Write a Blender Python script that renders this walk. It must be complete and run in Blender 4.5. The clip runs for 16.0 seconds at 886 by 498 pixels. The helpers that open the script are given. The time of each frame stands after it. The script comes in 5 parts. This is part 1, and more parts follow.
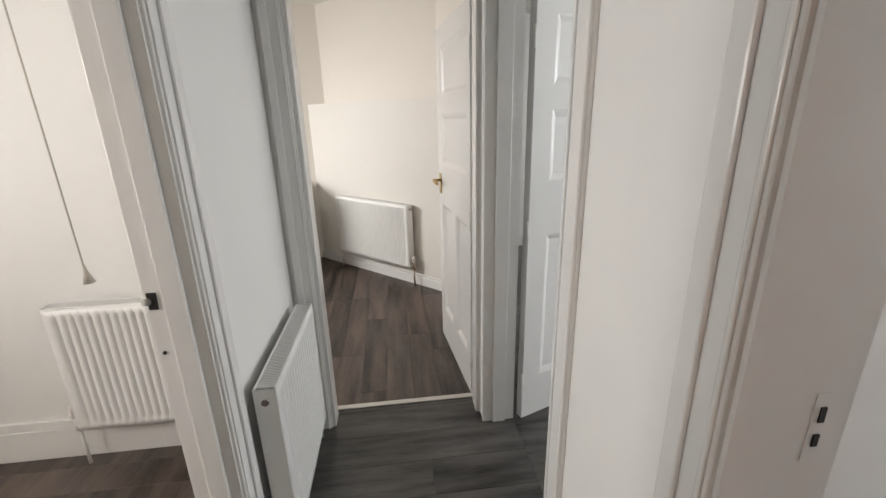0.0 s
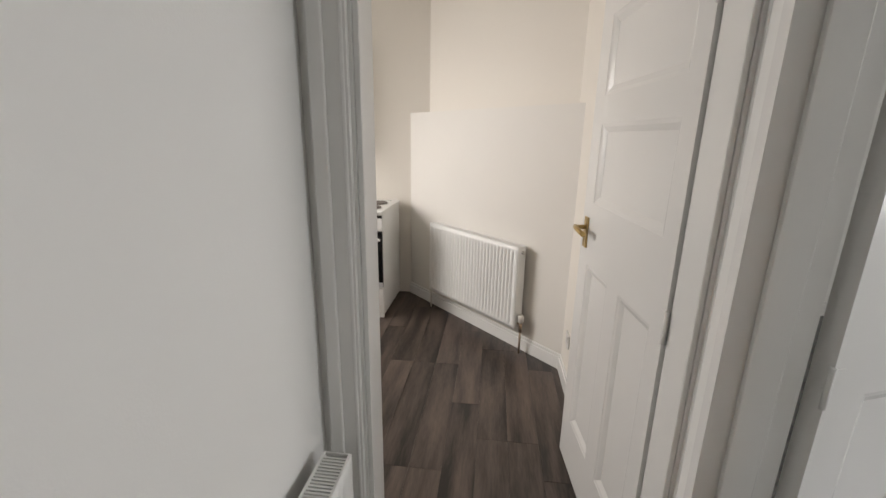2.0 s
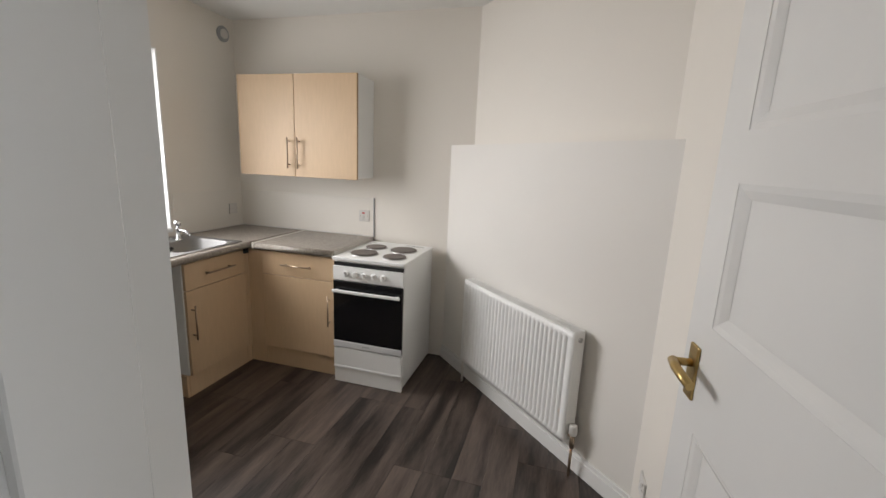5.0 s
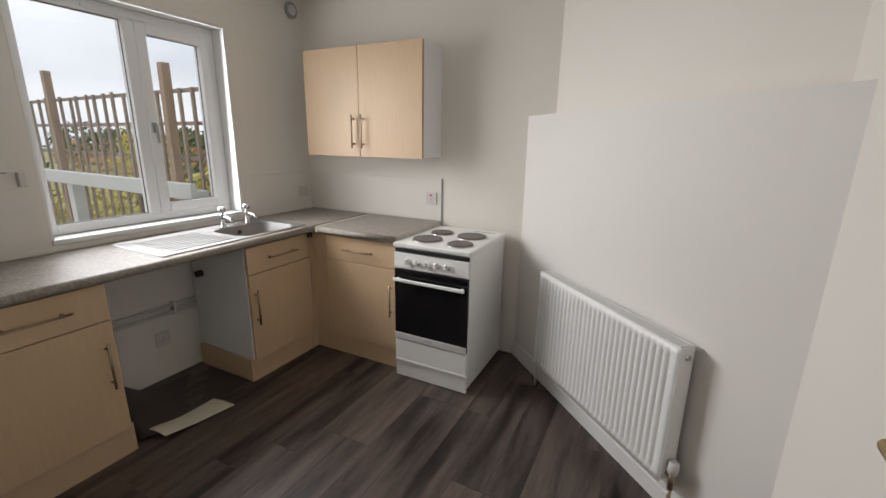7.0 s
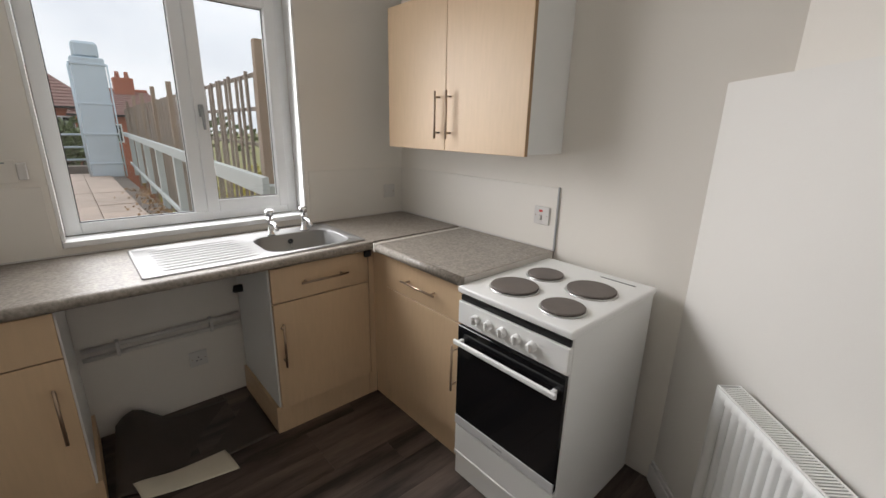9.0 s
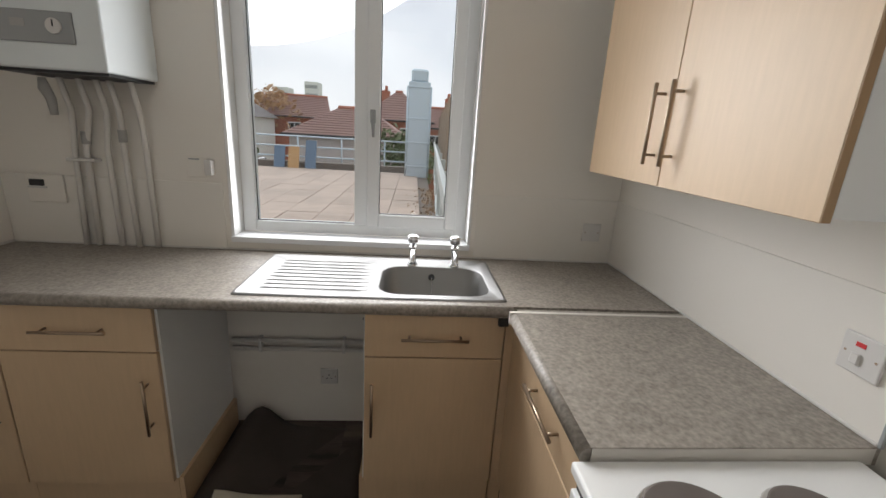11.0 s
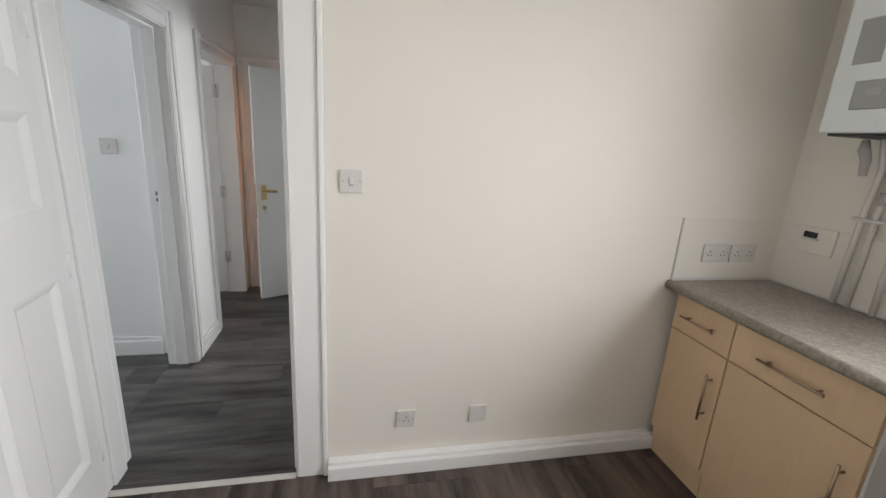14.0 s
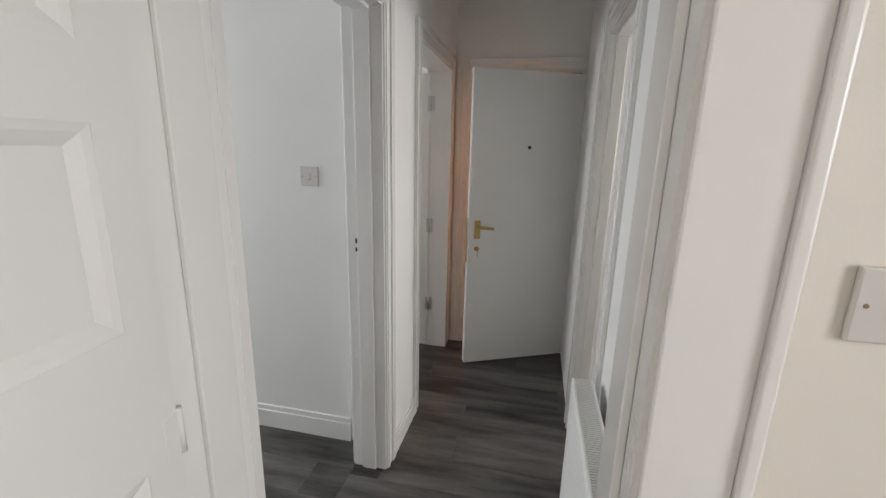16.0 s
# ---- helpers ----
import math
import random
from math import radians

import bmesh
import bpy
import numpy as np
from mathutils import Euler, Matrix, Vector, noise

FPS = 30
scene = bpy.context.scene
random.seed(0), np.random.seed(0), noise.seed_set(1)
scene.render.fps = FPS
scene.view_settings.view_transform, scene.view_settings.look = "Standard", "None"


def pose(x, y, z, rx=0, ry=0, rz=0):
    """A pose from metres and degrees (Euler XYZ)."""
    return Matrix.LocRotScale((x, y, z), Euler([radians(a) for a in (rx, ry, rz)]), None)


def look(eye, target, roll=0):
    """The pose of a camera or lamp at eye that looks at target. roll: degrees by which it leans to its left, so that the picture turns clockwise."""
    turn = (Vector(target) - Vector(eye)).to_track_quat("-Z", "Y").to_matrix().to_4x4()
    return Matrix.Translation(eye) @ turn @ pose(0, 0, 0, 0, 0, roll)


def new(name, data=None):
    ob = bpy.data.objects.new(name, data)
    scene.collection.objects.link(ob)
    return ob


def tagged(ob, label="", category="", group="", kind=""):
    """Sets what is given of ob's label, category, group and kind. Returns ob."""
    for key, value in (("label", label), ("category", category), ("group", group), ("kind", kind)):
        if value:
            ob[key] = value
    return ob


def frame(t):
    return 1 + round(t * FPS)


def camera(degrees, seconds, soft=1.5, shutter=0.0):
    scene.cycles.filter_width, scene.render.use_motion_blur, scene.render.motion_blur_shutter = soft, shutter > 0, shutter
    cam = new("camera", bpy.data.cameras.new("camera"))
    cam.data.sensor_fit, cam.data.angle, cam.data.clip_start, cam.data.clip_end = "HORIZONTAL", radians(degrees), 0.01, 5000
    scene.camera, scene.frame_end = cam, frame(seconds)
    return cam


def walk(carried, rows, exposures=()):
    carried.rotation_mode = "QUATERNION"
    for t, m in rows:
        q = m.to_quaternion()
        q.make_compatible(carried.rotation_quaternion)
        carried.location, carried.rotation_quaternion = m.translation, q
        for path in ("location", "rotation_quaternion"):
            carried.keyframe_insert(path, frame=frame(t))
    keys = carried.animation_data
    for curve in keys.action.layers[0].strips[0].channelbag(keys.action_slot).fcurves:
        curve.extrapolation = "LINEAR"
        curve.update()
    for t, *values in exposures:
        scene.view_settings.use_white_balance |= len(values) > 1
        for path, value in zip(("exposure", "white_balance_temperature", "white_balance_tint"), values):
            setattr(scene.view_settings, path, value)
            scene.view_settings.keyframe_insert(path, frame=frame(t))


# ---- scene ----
cam = camera(93.4, 16.0)
PATH = [
    (0, (0.365, -1.948, 1.491), (0.586, -0.052, 0.893), -1.4),
    (0.5, (0.354, -1.752, 1.478), (0.331, 0.149, 0.855), -1.0),
    (1, (0.282, -1.5, 1.489), (0.17, 0.398, 0.87), -0.6),
    (1.5, (0.263, -1.27, 1.467), (0.123, 0.627, 0.85), 0.1),
    (2, (0.287, -1.01, 1.461), (0.062, 0.908, 0.941), 0.9),
    (2.5, (0.27, -1.02, 1.497), (0.014, 0.903, 1.01), -1.0),
    (3, (0.271, -1.011, 1.5), (0.062, 0.916, 1.003), -2.3),
    (5.5, (0.379, -0.142, 1.535), (-0.288, 1.701, 1.136), 2.7),
    (6, (0.399, -0.098, 1.529), (-0.406, 1.681, 1.097), 1.5),
    (6.5, (0.388, -0.068, 1.513), (-0.459, 1.674, 1.015), 0.7),
    (7, (0.32, 0.035, 1.486), (-0.555, 1.764, 0.991), 0.9),
    (7.5, (0.218, 0.22, 1.505), (-0.756, 1.888, 0.984), 1.7),
    (8, (0.185, 0.506, 1.492), (-0.928, 2.075, 0.943), 2.2),
    (8.5, (0.125, 0.776, 1.488), (-1.144, 2.216, 0.927), 1.7),
    (11, (-0.412, 1.762, 1.49), (-2.333, 1.92, 0.957), 3.5),
    (11.5, (-0.509, 1.858, 1.509), (-2.407, 1.561, 0.955), 4.1),
    (12, (-0.526, 1.912, 1.516), (-2.26, 1.07, 0.981), 3.5),
    (12.5, (-0.514, 1.912, 1.519), (-1.97, 0.646, 0.993), 2.6),
    (13, (-0.478, 1.892, 1.524), (-1.59, 0.319, 0.986), 2.0),
    (13.5, (-0.388, 1.815, 1.518), (-1.128, 0.032, 0.998), 2.5),
    (14, (-0.26, 1.668, 1.512), (-0.671, -0.222, 1.004), 3.5),
    (14.5, (-0.137, 1.512, 1.503), (-0.209, -0.418, 0.982), 3.9),
    (15, (-0.084, 1.259, 1.482), (0.121, -0.661, 0.959), 3.5),
    (15.5, (-0.001, 0.926, 1.504), (0.395, -0.965, 0.987), 1.7),
    (16, (0.153, 0.553, 1.494), (0.567, -1.347, 1.027), 1.4),
]
EXPOSURES = [(0.0, 0.38, 6550, 12), (0.5, 0.1, 6600, 12), (1.0, 0.1, 6650, 13), (2.0, 0.15, 6700, 13), (3.2, 0.2, 6700, 13), (5.3, -0.05, 6300, 12), (8.7, -0.15, 6250, 12), (10.8, -0.2, 6200, 11), (12.5, -0.22, 6100, 10), (13.0, -0.2, 6100, 10), (13.5, 0.2, 6050, 10), (14.0, 0.55, 6050, 10), (15.2, 0.4, 6150, 10), (16.0, 0.42, 6350, 12)]
SKY, KITCHEN_W, EAST_W, WEST_W, SOUTH_W = 0.085, 15.5, 37.0, 32.0, 16.0
walk(cam, [(t, look(eye, target, roll)) for t, eye, target, roll in PATH], EXPOSURES)

# ---- light ----
world = bpy.data.worlds.new("overcast")
scene.world = world
world.use_nodes = True
wn, wl = world.node_tree.nodes, world.node_tree.links
sky = wn.new("ShaderNodeTexSky")
sky.sky_type, sky.sun_disc = "NISHITA", False
sky.sun_elevation, sky.sun_rotation = radians(38), radians(247)
sky.air_density, sky.dust_density, sky.ozone_density = 1.0, 4.0, 1.0
wtc = wn.new("ShaderNodeTexCoord")
wmap = wn.new("ShaderNodeMapping")
wmap.inputs["Scale"].default_value = (1.0, 1.0, 2.6)
wcloud = wn.new("ShaderNodeTexNoise")
wcloud.inputs["Scale"].default_value, wcloud.inputs["Detail"].default_value = 2.2, 6.0
wramp = wn.new("ShaderNodeValToRGB")
wramp.color_ramp.elements[0].position, wramp.color_ramp.elements[0].color = 0.3, (10.3, 10.7, 11.4, 1)
wramp.color_ramp.elements[1].position, wramp.color_ramp.elements[1].color = 0.7, (15.4, 15.4, 15.3, 1)
wmix = wn.new("ShaderNodeMixRGB")
wmix.inputs[0].default_value = 0.9
wl.new(wtc.outputs["Generated"], wmap.inputs["Vector"])
wl.new(wmap.outputs["Vector"], wcloud.inputs["Vector"])
wl.new(wcloud.outputs["Fac"], wramp.inputs["Fac"])
wl.new(sky.outputs["Color"], wmix.inputs[1])
wl.new(wramp.outputs["Color"], wmix.inputs[2])
wl.new(wmix.outputs["Color"], wn["Background"].inputs[0])
wn["Background"].inputs[1].default_value = SKY
sun = new("sun", bpy.data.lights.new("sun", "SUN"))
sun.data.energy, sun.data.angle, sun.data.color = 1.5, radians(60), (1.0, 0.97, 0.93)
sun.matrix_world = look((-7, -3, 6), (0, 0, 0))


def area(name, eye, target, sx, sy, watts, colour):
    lamp = new(name, bpy.data.lights.new(name, "AREA"))
    lamp.data.shape, lamp.data.size, lamp.data.size_y = "RECTANGLE", sx, sy
    lamp.data.energy, lamp.data.color = watts, colour
    lamp.matrix_world = look(eye, target)
    return lamp


# area lamps that stand in for the sky's light at the window openings
area("skylight_kitchen", (-2.378, 1.498, 1.585), (0.0, 1.498, 1.50), 1.04, 1.16, KITCHEN_W, (1.0, 0.98, 0.955)).data.spread = radians(168)
# second lamp, leaning into the room, added to throw more sky light downwards
area("skylight_kitchen_upper", (-2.228, 1.498, 1.80), (0.0, 1.498, 0.76), 1.04, 0.70, 12.0, (1.0, 0.98, 0.955)).data.spread = radians(115)
area("skylight_east_room", (4.08, -0.5, 1.62), (1.0, -0.5, 1.2), 1.15, 1.2, EAST_W, (0.94, 0.97, 1.0))
# two lamps added at unseen openings to brighten the side rooms
area("added_light_west_room", (-2.46, -1.6, 1.6), (0.0, -1.6, 1.3), 0.6, 0.6, WEST_W, (1.0, 0.98, 0.95))
area("added_light_south_east_room", (3.52, -2.3, 1.55), (1.0, -2.3, 1.3), 0.6, 0.7, SOUTH_W, (0.98, 0.985, 1.0))
landing_lamp = new("landing_lamp", bpy.data.lights.new("landing_lamp", "POINT"))
landing_lamp.data.energy, landing_lamp.data.color, landing_lamp.data.shadow_soft_size = 15.0, (1.0, 0.55, 0.25), 0.12
landing_lamp.location = (0.55, -3.9, 2.2)


# ---- materials ----
def material(name, base, rough=0.5, metal=0.0, var=0.06, scale=6.0, bump=0.05, bscale=120.0, spread=0.0, stretch=(1, 1, 1), coat=0.0, grain=0.0, rv=0.1):
    m = bpy.data.materials.new(name)
    m.use_nodes = True
    nt = m.node_tree
    n, l = nt.nodes, nt.links
    b = n["Principled BSDF"]
    b.inputs["Metallic"].default_value = metal
    b.inputs["Coat Weight"].default_value = coat
    tc = n.new("ShaderNodeTexCoord")
    info = n.new("ShaderNodeObjectInfo")
    add = n.new("ShaderNodeVectorMath")
    add.operation = "MULTIPLY_ADD"
    add.inputs[1].default_value = stretch
    sh = n.new("ShaderNodeVectorMath")
    sh.operation = "SCALE"
    sh.inputs["Scale"].default_value = 37.0
    comb = n.new("ShaderNodeCombineXYZ")
    for k in range(3):
        l.new(info.outputs["Random"], comb.inputs[k])
    l.new(comb.outputs[0], sh.inputs[0])
    l.new(tc.outputs["Object"], add.inputs[0])
    l.new(sh.outputs[0], add.inputs[2])
    big = n.new("ShaderNodeTexNoise")
    big.inputs["Scale"].default_value, big.inputs["Detail"].default_value = scale, 5
    fine = n.new("ShaderNodeTexNoise")
    fine.inputs["Scale"].default_value, fine.inputs["Detail"].default_value = bscale, 3
    l.new(add.outputs[0], big.inputs["Vector"])
    l.new(add.outputs[0], fine.inputs["Vector"])
    # value: 1 +- var by the large noise, +- grain by the fine one, +- spread by the piece
    def math_node(op, a, c):
        k = n.new("ShaderNodeMath")
        k.operation = op
        for i, v in enumerate((a, c)):
            if isinstance(v, (int, float)):
                k.inputs[i].default_value = v
            else:
                l.new(v, k.inputs[i])
        return k.outputs[0]
    val = math_node("ADD", math_node("MULTIPLY", math_node("SUBTRACT", big.outputs["Fac"], 0.5), 4 * var), 1.0)
    val = math_node("ADD", val, math_node("MULTIPLY", math_node("SUBTRACT", fine.outputs["Fac"], 0.5), 4 * grain))
    val = math_node("ADD", val, math_node("MULTIPLY", math_node("SUBTRACT", info.outputs["Random"], 0.5), 2 * spread))
    val = math_node("MAXIMUM", val, 0.22)
    tint = n.new("ShaderNodeVectorMath")
    tint.operation = "SCALE"
    tint.inputs[0].default_value = base
    l.new(val, tint.inputs["Scale"])
    l.new(tint.outputs[0], b.inputs["Base Color"])
    l.new(math_node("ADD", math_node("MULTIPLY", math_node("SUBTRACT", big.outputs["Fac"], 0.5), rv), rough), b.inputs["Roughness"])
    if bump:
        bn = n.new("ShaderNodeBump")
        bn.inputs["Strength"].default_value, bn.inputs["Distance"].default_value = bump, 0.002
        l.new(fine.outputs["Fac"], bn.inputs["Height"])
        l.new(bn.outputs[0], b.inputs["Normal"])
    return m


CREAM = material("cream_wall_paint", (0.775, 0.735, 0.67), 0.6, var=0.012, scale=1.6, bump=0.12, bscale=260)
WHITE = material("white_wall_paint", (0.82, 0.815, 0.79), 0.6, var=0.012, scale=1.6, bump=0.12, bscale=260)
# the cream made cooler: the window's cool light is put into this colour
BOXED = material("cream_paint_cool_lit", (0.755, 0.73, 0.685), 0.6, var=0.014, scale=1.6, bump=0.12, bscale=260)
CEIL = material("ceiling_paint", (0.80, 0.79, 0.76), 0.8, var=0.012, scale=2.0, bump=0.1, bscale=200)
GLOSS = material("white_gloss_paint", (0.80, 0.795, 0.775), 0.19, var=0.01, scale=3, bump=0.06, bscale=24, rv=0.05)
BOILER = material("cool_white_enamel", (0.72, 0.76, 0.76), 0.36, var=0.006, scale=3, bump=0.0, rv=0.04)
SATIN = material("white_enamel", (0.82, 0.82, 0.80), 0.36, var=0.006, scale=3, bump=0.0, rv=0.04)
UPVC = material("white_upvc", (0.82, 0.83, 0.83), 0.36, var=0.006, scale=3, bump=0.0, rv=0.04)
CARCASS = material("white_board", (0.78, 0.785, 0.77), 0.4, var=0.01, scale=3, bump=0.0)
BEECH = material("pale_beech_board", (0.60, 0.435, 0.272), 0.44, var=0.05, scale=2.2, bump=0.05, bscale=70, stretch=(1, 1, 0.12), grain=0.035)
BEECH_EDGE = material("beech_edging", (0.36, 0.23, 0.12), 0.45, var=0.05, scale=4, bump=0.05, bscale=80)
STONE = material("speckled_grey_worktop", (0.27, 0.24, 0.205), 0.46, var=0.16, scale=22, bump=0.7, bscale=85, grain=0.34)
BASIN = material("satin_sink_steel", (0.30, 0.297, 0.29), 0.46, metal=1.0, var=0.04, scale=5, bump=0.03, bscale=300)
STEEL = material("stainless_steel", (0.60, 0.60, 0.59), 0.33, metal=1.0, var=0.03, scale=5, bump=0.03, bscale=300, rv=0.05)
CHROME = material("chrome", (0.75, 0.75, 0.76), 0.08, metal=1.0, var=0.01, bump=0.0)
BRUSHED = material("brushed_nickel", (0.40, 0.31, 0.23), 0.35, metal=1.0, var=0.03, bump=0.0)
BRASS = material("aged_brass", (0.50, 0.36, 0.15), 0.34, metal=1.0, var=0.08, scale=30, bump=0.05)
BLACKGLASS = material("black_oven_glass", (0.008, 0.008, 0.009), 0.06, var=0.1, bump=0.0)
SILVER = material("silver_trim", (0.60, 0.60, 0.60), 0.35, var=0.02, bump=0.0)
IRON = material("hotplate_iron", (0.125, 0.105, 0.092), 0.5, var=0.12, scale=20, bump=0.15, bscale=200)
DARK = material("dark_plastic", (0.02, 0.02, 0.02), 0.45, var=0.1, bump=0.0)
GREYPL = material("grey_plastic", (0.33, 0.34, 0.34), 0.35, var=0.03, bump=0.0)
GLOSS.node_tree.nodes["Principled BSDF"].inputs["Specular IOR Level"].default_value = 0.27
RED = material("red_plastic", (0.55, 0.03, 0.03), 0.4, var=0.03, bump=0.0)
PLATE = material("white_plastic", (0.64, 0.62, 0.59), 0.36, var=0.01, bump=0.0, rv=0.04)
PIPE = material("painted_pipe", (0.68, 0.655, 0.61), 0.45, var=0.03, scale=20, bump=0.05)
GREYPIPE = material("dull_grey_pipe", (0.40, 0.39, 0.37), 0.5, var=0.06, scale=20, bump=0.05)
VINYL = material("dark_brown_plank", (0.078, 0.058, 0.048), 0.42, var=0.95, scale=2.2, bump=0.25, bscale=22, spread=0.34, stretch=(7, 0.8, 1), grain=0.24, rv=0.3)
LAMINATE = material("grey_oak_plank", (0.066, 0.062, 0.058), 0.36, var=1.0, scale=2.5, bump=0.2, bscale=26, spread=0.25, stretch=(0.9, 6, 1), grain=0.2, rv=0.3)
UNDER = material("dark_underlay", (0.02, 0.018, 0.016), 0.8, var=0.1, bump=0.0)
FELT = material("vinyl_backing_cream", (0.62, 0.57, 0.46), 0.8, var=0.04, scale=12, bump=0.1)
SPLASH = material("splash_panel_gloss", (0.75, 0.715, 0.655), 0.42, var=0.01, scale=3, bump=0.05, bscale=14)
SHEET = material("curled_dark_vinyl", (0.055, 0.044, 0.037), 0.55, var=0.2, scale=8, bump=0.1)
STRIP = material("pale_threshold_strip", (0.62, 0.59, 0.54), 0.4, var=0.05, scale=12, bump=0.05)
# orange lamp glow on the landing walls is part of this colour
LANDING = material("landing_wall_orange_lit", (0.75, 0.44, 0.24), 0.7, var=0.02, bump=0.1)
CORD = material("cream_cord", (0.55, 0.52, 0.46), 0.7, var=0.03, bump=0.0)
SLAB = material("buff_paving_slab", (0.47, 0.37, 0.30), 0.85, var=0.12, scale=3, bump=0.5, bscale=60, spread=0.10, grain=0.06)
JOINT = material("dark_mortar_bed", (0.17, 0.14, 0.115), 0.9, var=0.1, bump=0.2)
FENCEWOOD = material("weathered_fence_batten", (0.27, 0.22, 0.18), 0.8, var=0.15, scale=6, bump=0.3, bscale=60, stretch=(6, 6, 0.5), spread=0.12)
POSTWOOD = material("weathered_fence_post", (0.30, 0.225, 0.165), 0.8, var=0.12, scale=5, bump=0.3, bscale=60, stretch=(6, 6, 0.5), spread=0.1)
RAILPAINT = material("pale_grey_green_paint", (0.50, 0.535, 0.52), 0.5, var=0.05, scale=5, bump=0.2, bscale=50)
GALV = material("galvanised_metal", (0.52, 0.60, 0.66), 0.45, metal=0.3, var=0.06, scale=3, bump=0.05)
ROOFTILE = material("red_brown_roof_tile", (0.29, 0.175, 0.15), 0.85, var=0.12, scale=4, bump=0.4, bscale=10)
ROOFGREY = material("grey_roof_tile", (0.20, 0.18, 0.175), 0.85, var=0.12, scale=4, bump=0.4, bscale=10)
BRICK = material("red_brick", (0.40, 0.15, 0.09), 0.85, var=0.10, scale=3, bump=0.3, bscale=14)
RENDER = material("pale_render", (0.55, 0.49, 0.45), 0.85, var=0.05, scale=2, bump=0.2)
WHITEWALL = material("white_render", (0.70, 0.70, 0.68), 0.85, var=0.05, scale=2, bump=0.2)
GRASS = material("rough_grass", (0.27, 0.26, 0.10), 0.9, var=0.3, scale=0.6, bump=0.6, bscale=8, grain=0.2)
LEAF = material("green_leaves", (0.11, 0.145, 0.05), 0.6, var=0.3, scale=2, bump=0.1, spread=0.2)
LEAFY = material("yellow_leaves", (0.50, 0.43, 0.09), 0.6, var=0.3, scale=2, bump=0.1, spread=0.2)
LEAFO = material("orange_leaves", (0.40, 0.24, 0.11), 0.6, var=0.3, scale=2, bump=0.1, spread=0.2)
BARK = material("bark", (0.08, 0.06, 0.045), 0.9, var=0.2, scale=6, bump=0.4)
CARPAINT = material("dark_car_paint", (0.03, 0.035, 0.04), 0.2, var=0.05, bump=0.0, coat=0.5)
BLUEBOARD = material("blue_painted_board", (0.12, 0.18, 0.26), 0.6, var=0.1, bump=0.1)
TANBOARD = material("orange_plywood", (0.50, 0.30, 0.13), 0.7, var=0.1, bump=0.1)


def glass_material():
    m = bpy.data.materials.new("window_glass")
    m.use_nodes = True
    b = m.node_tree.nodes["Principled BSDF"]
    b.inputs["Transmission Weight"].default_value = 1.0
    b.inputs["Roughness"].default_value = 0.0
    b.inputs["IOR"].default_value = 1.45
    b.inputs["Base Color"].default_value = (0.96, 0.98, 0.975, 1)
    return m


GLASS = glass_material()


# ---- shapes ----
def bx(bm, x0, x1, y0, y1, z0, z1, bevel=0.0, seg=1):
    made = bmesh.ops.create_cube(bm, size=1)["verts"]
    for v in made:
        v.co = Vector(((x0 + x1) / 2 + v.co.x * (x1 - x0), (y0 + y1) / 2 + v.co.y * (y1 - y0), (z0 + z1) / 2 + v.co.z * (z1 - z0)))
    if bevel:
        edges = {e for v in made for e in v.link_edges}
        bmesh.ops.bevel(bm, geom=list(edges), offset=bevel, segments=seg, affect="EDGES", profile=0.5)
    return bm


def tube(bm, pts, r, seg=10, cap=True):
    """A round bar through the points."""
    pts = [Vector(p) for p in pts]
    rings = []
    for i, p in enumerate(pts):
        d = (pts[min(i + 1, len(pts) - 1)] - pts[max(i - 1, 0)]).normalized()
        a = d.orthogonal().normalized() if not rings else (last - last.dot(d) * d).normalized()
        last = a
        c = d.cross(a)
        rad = r[i] if isinstance(r, (list, tuple)) else r
        rings.append([bm.verts.new(p + rad * (math.cos(k * math.tau / seg) * a + math.sin(k * math.tau / seg) * c)) for k in range(seg)])
    for u, v in zip(rings, rings[1:]):
        for k in range(seg):
            f = bm.faces.new((u[k], u[(k + 1) % seg], v[(k + 1) % seg], v[k]))
            f.smooth = True
    if cap:
        bm.faces.new(rings[0][::-1])
        bm.faces.new(rings[-1])
    return bm


def prism(bm, outline, z0, z1):
    low = [bm.verts.new((x, y, z0)) for x, y in outline]
    top = [bm.verts.new((x, y, z1)) for x, y in outline]
    bm.faces.new(low[::-1])
    bm.faces.new(top)
    k = len(outline)
    for i in range(k):
        bm.faces.new((low[i], low[(i + 1) % k], top[(i + 1) % k], top[i]))
    return bm


def mesh(name, bm, mat):
    bmesh.ops.recalc_face_normals(bm, faces=bm.faces[:])
    me = bpy.data.meshes.new(name)
    bm.to_mesh(me)
    bm.free()
    me.materials.append(mat)
    return me


def part(name, bm, mat, parent, label=""):
    ob = new(name, mesh(name, bm, mat))
    ob.parent = parent
    return tagged(ob, label)


def single(name, bm, mat, label, category, m=None, group="", kind=""):
    ob = new(name, mesh(name, bm, mat))
    if m is not None:
        ob.matrix_world = m
    return tagged(ob, label, category, group, kind)


def thing(name, m, label, category, group="", kind=""):
    ob = new(name)
    ob.matrix_world = m
    return tagged(ob, label, category, group, kind)


def structure(name, bm, mat, label, category):
    return single(name, bm, mat, label, category, kind="structure")


def wall_x(bm, x0, x1, y0, y1, z0, z1, holes=()):
    """A wall that runs along x; holes are (x0, x1, z0, z1), in order."""
    at = x0
    for a, b, lo, hi in holes:
        if a > at:
            bx(bm, at, a, y0, y1, z0, z1)
        if lo > z0:
            bx(bm, a, b, y0, y1, z0, lo)
        if hi < z1:
            bx(bm, a, b, y0, y1, hi, z1)
        at = b
    if x1 > at:
        bx(bm, at, x1, y0, y1, z0, z1)
    return bm


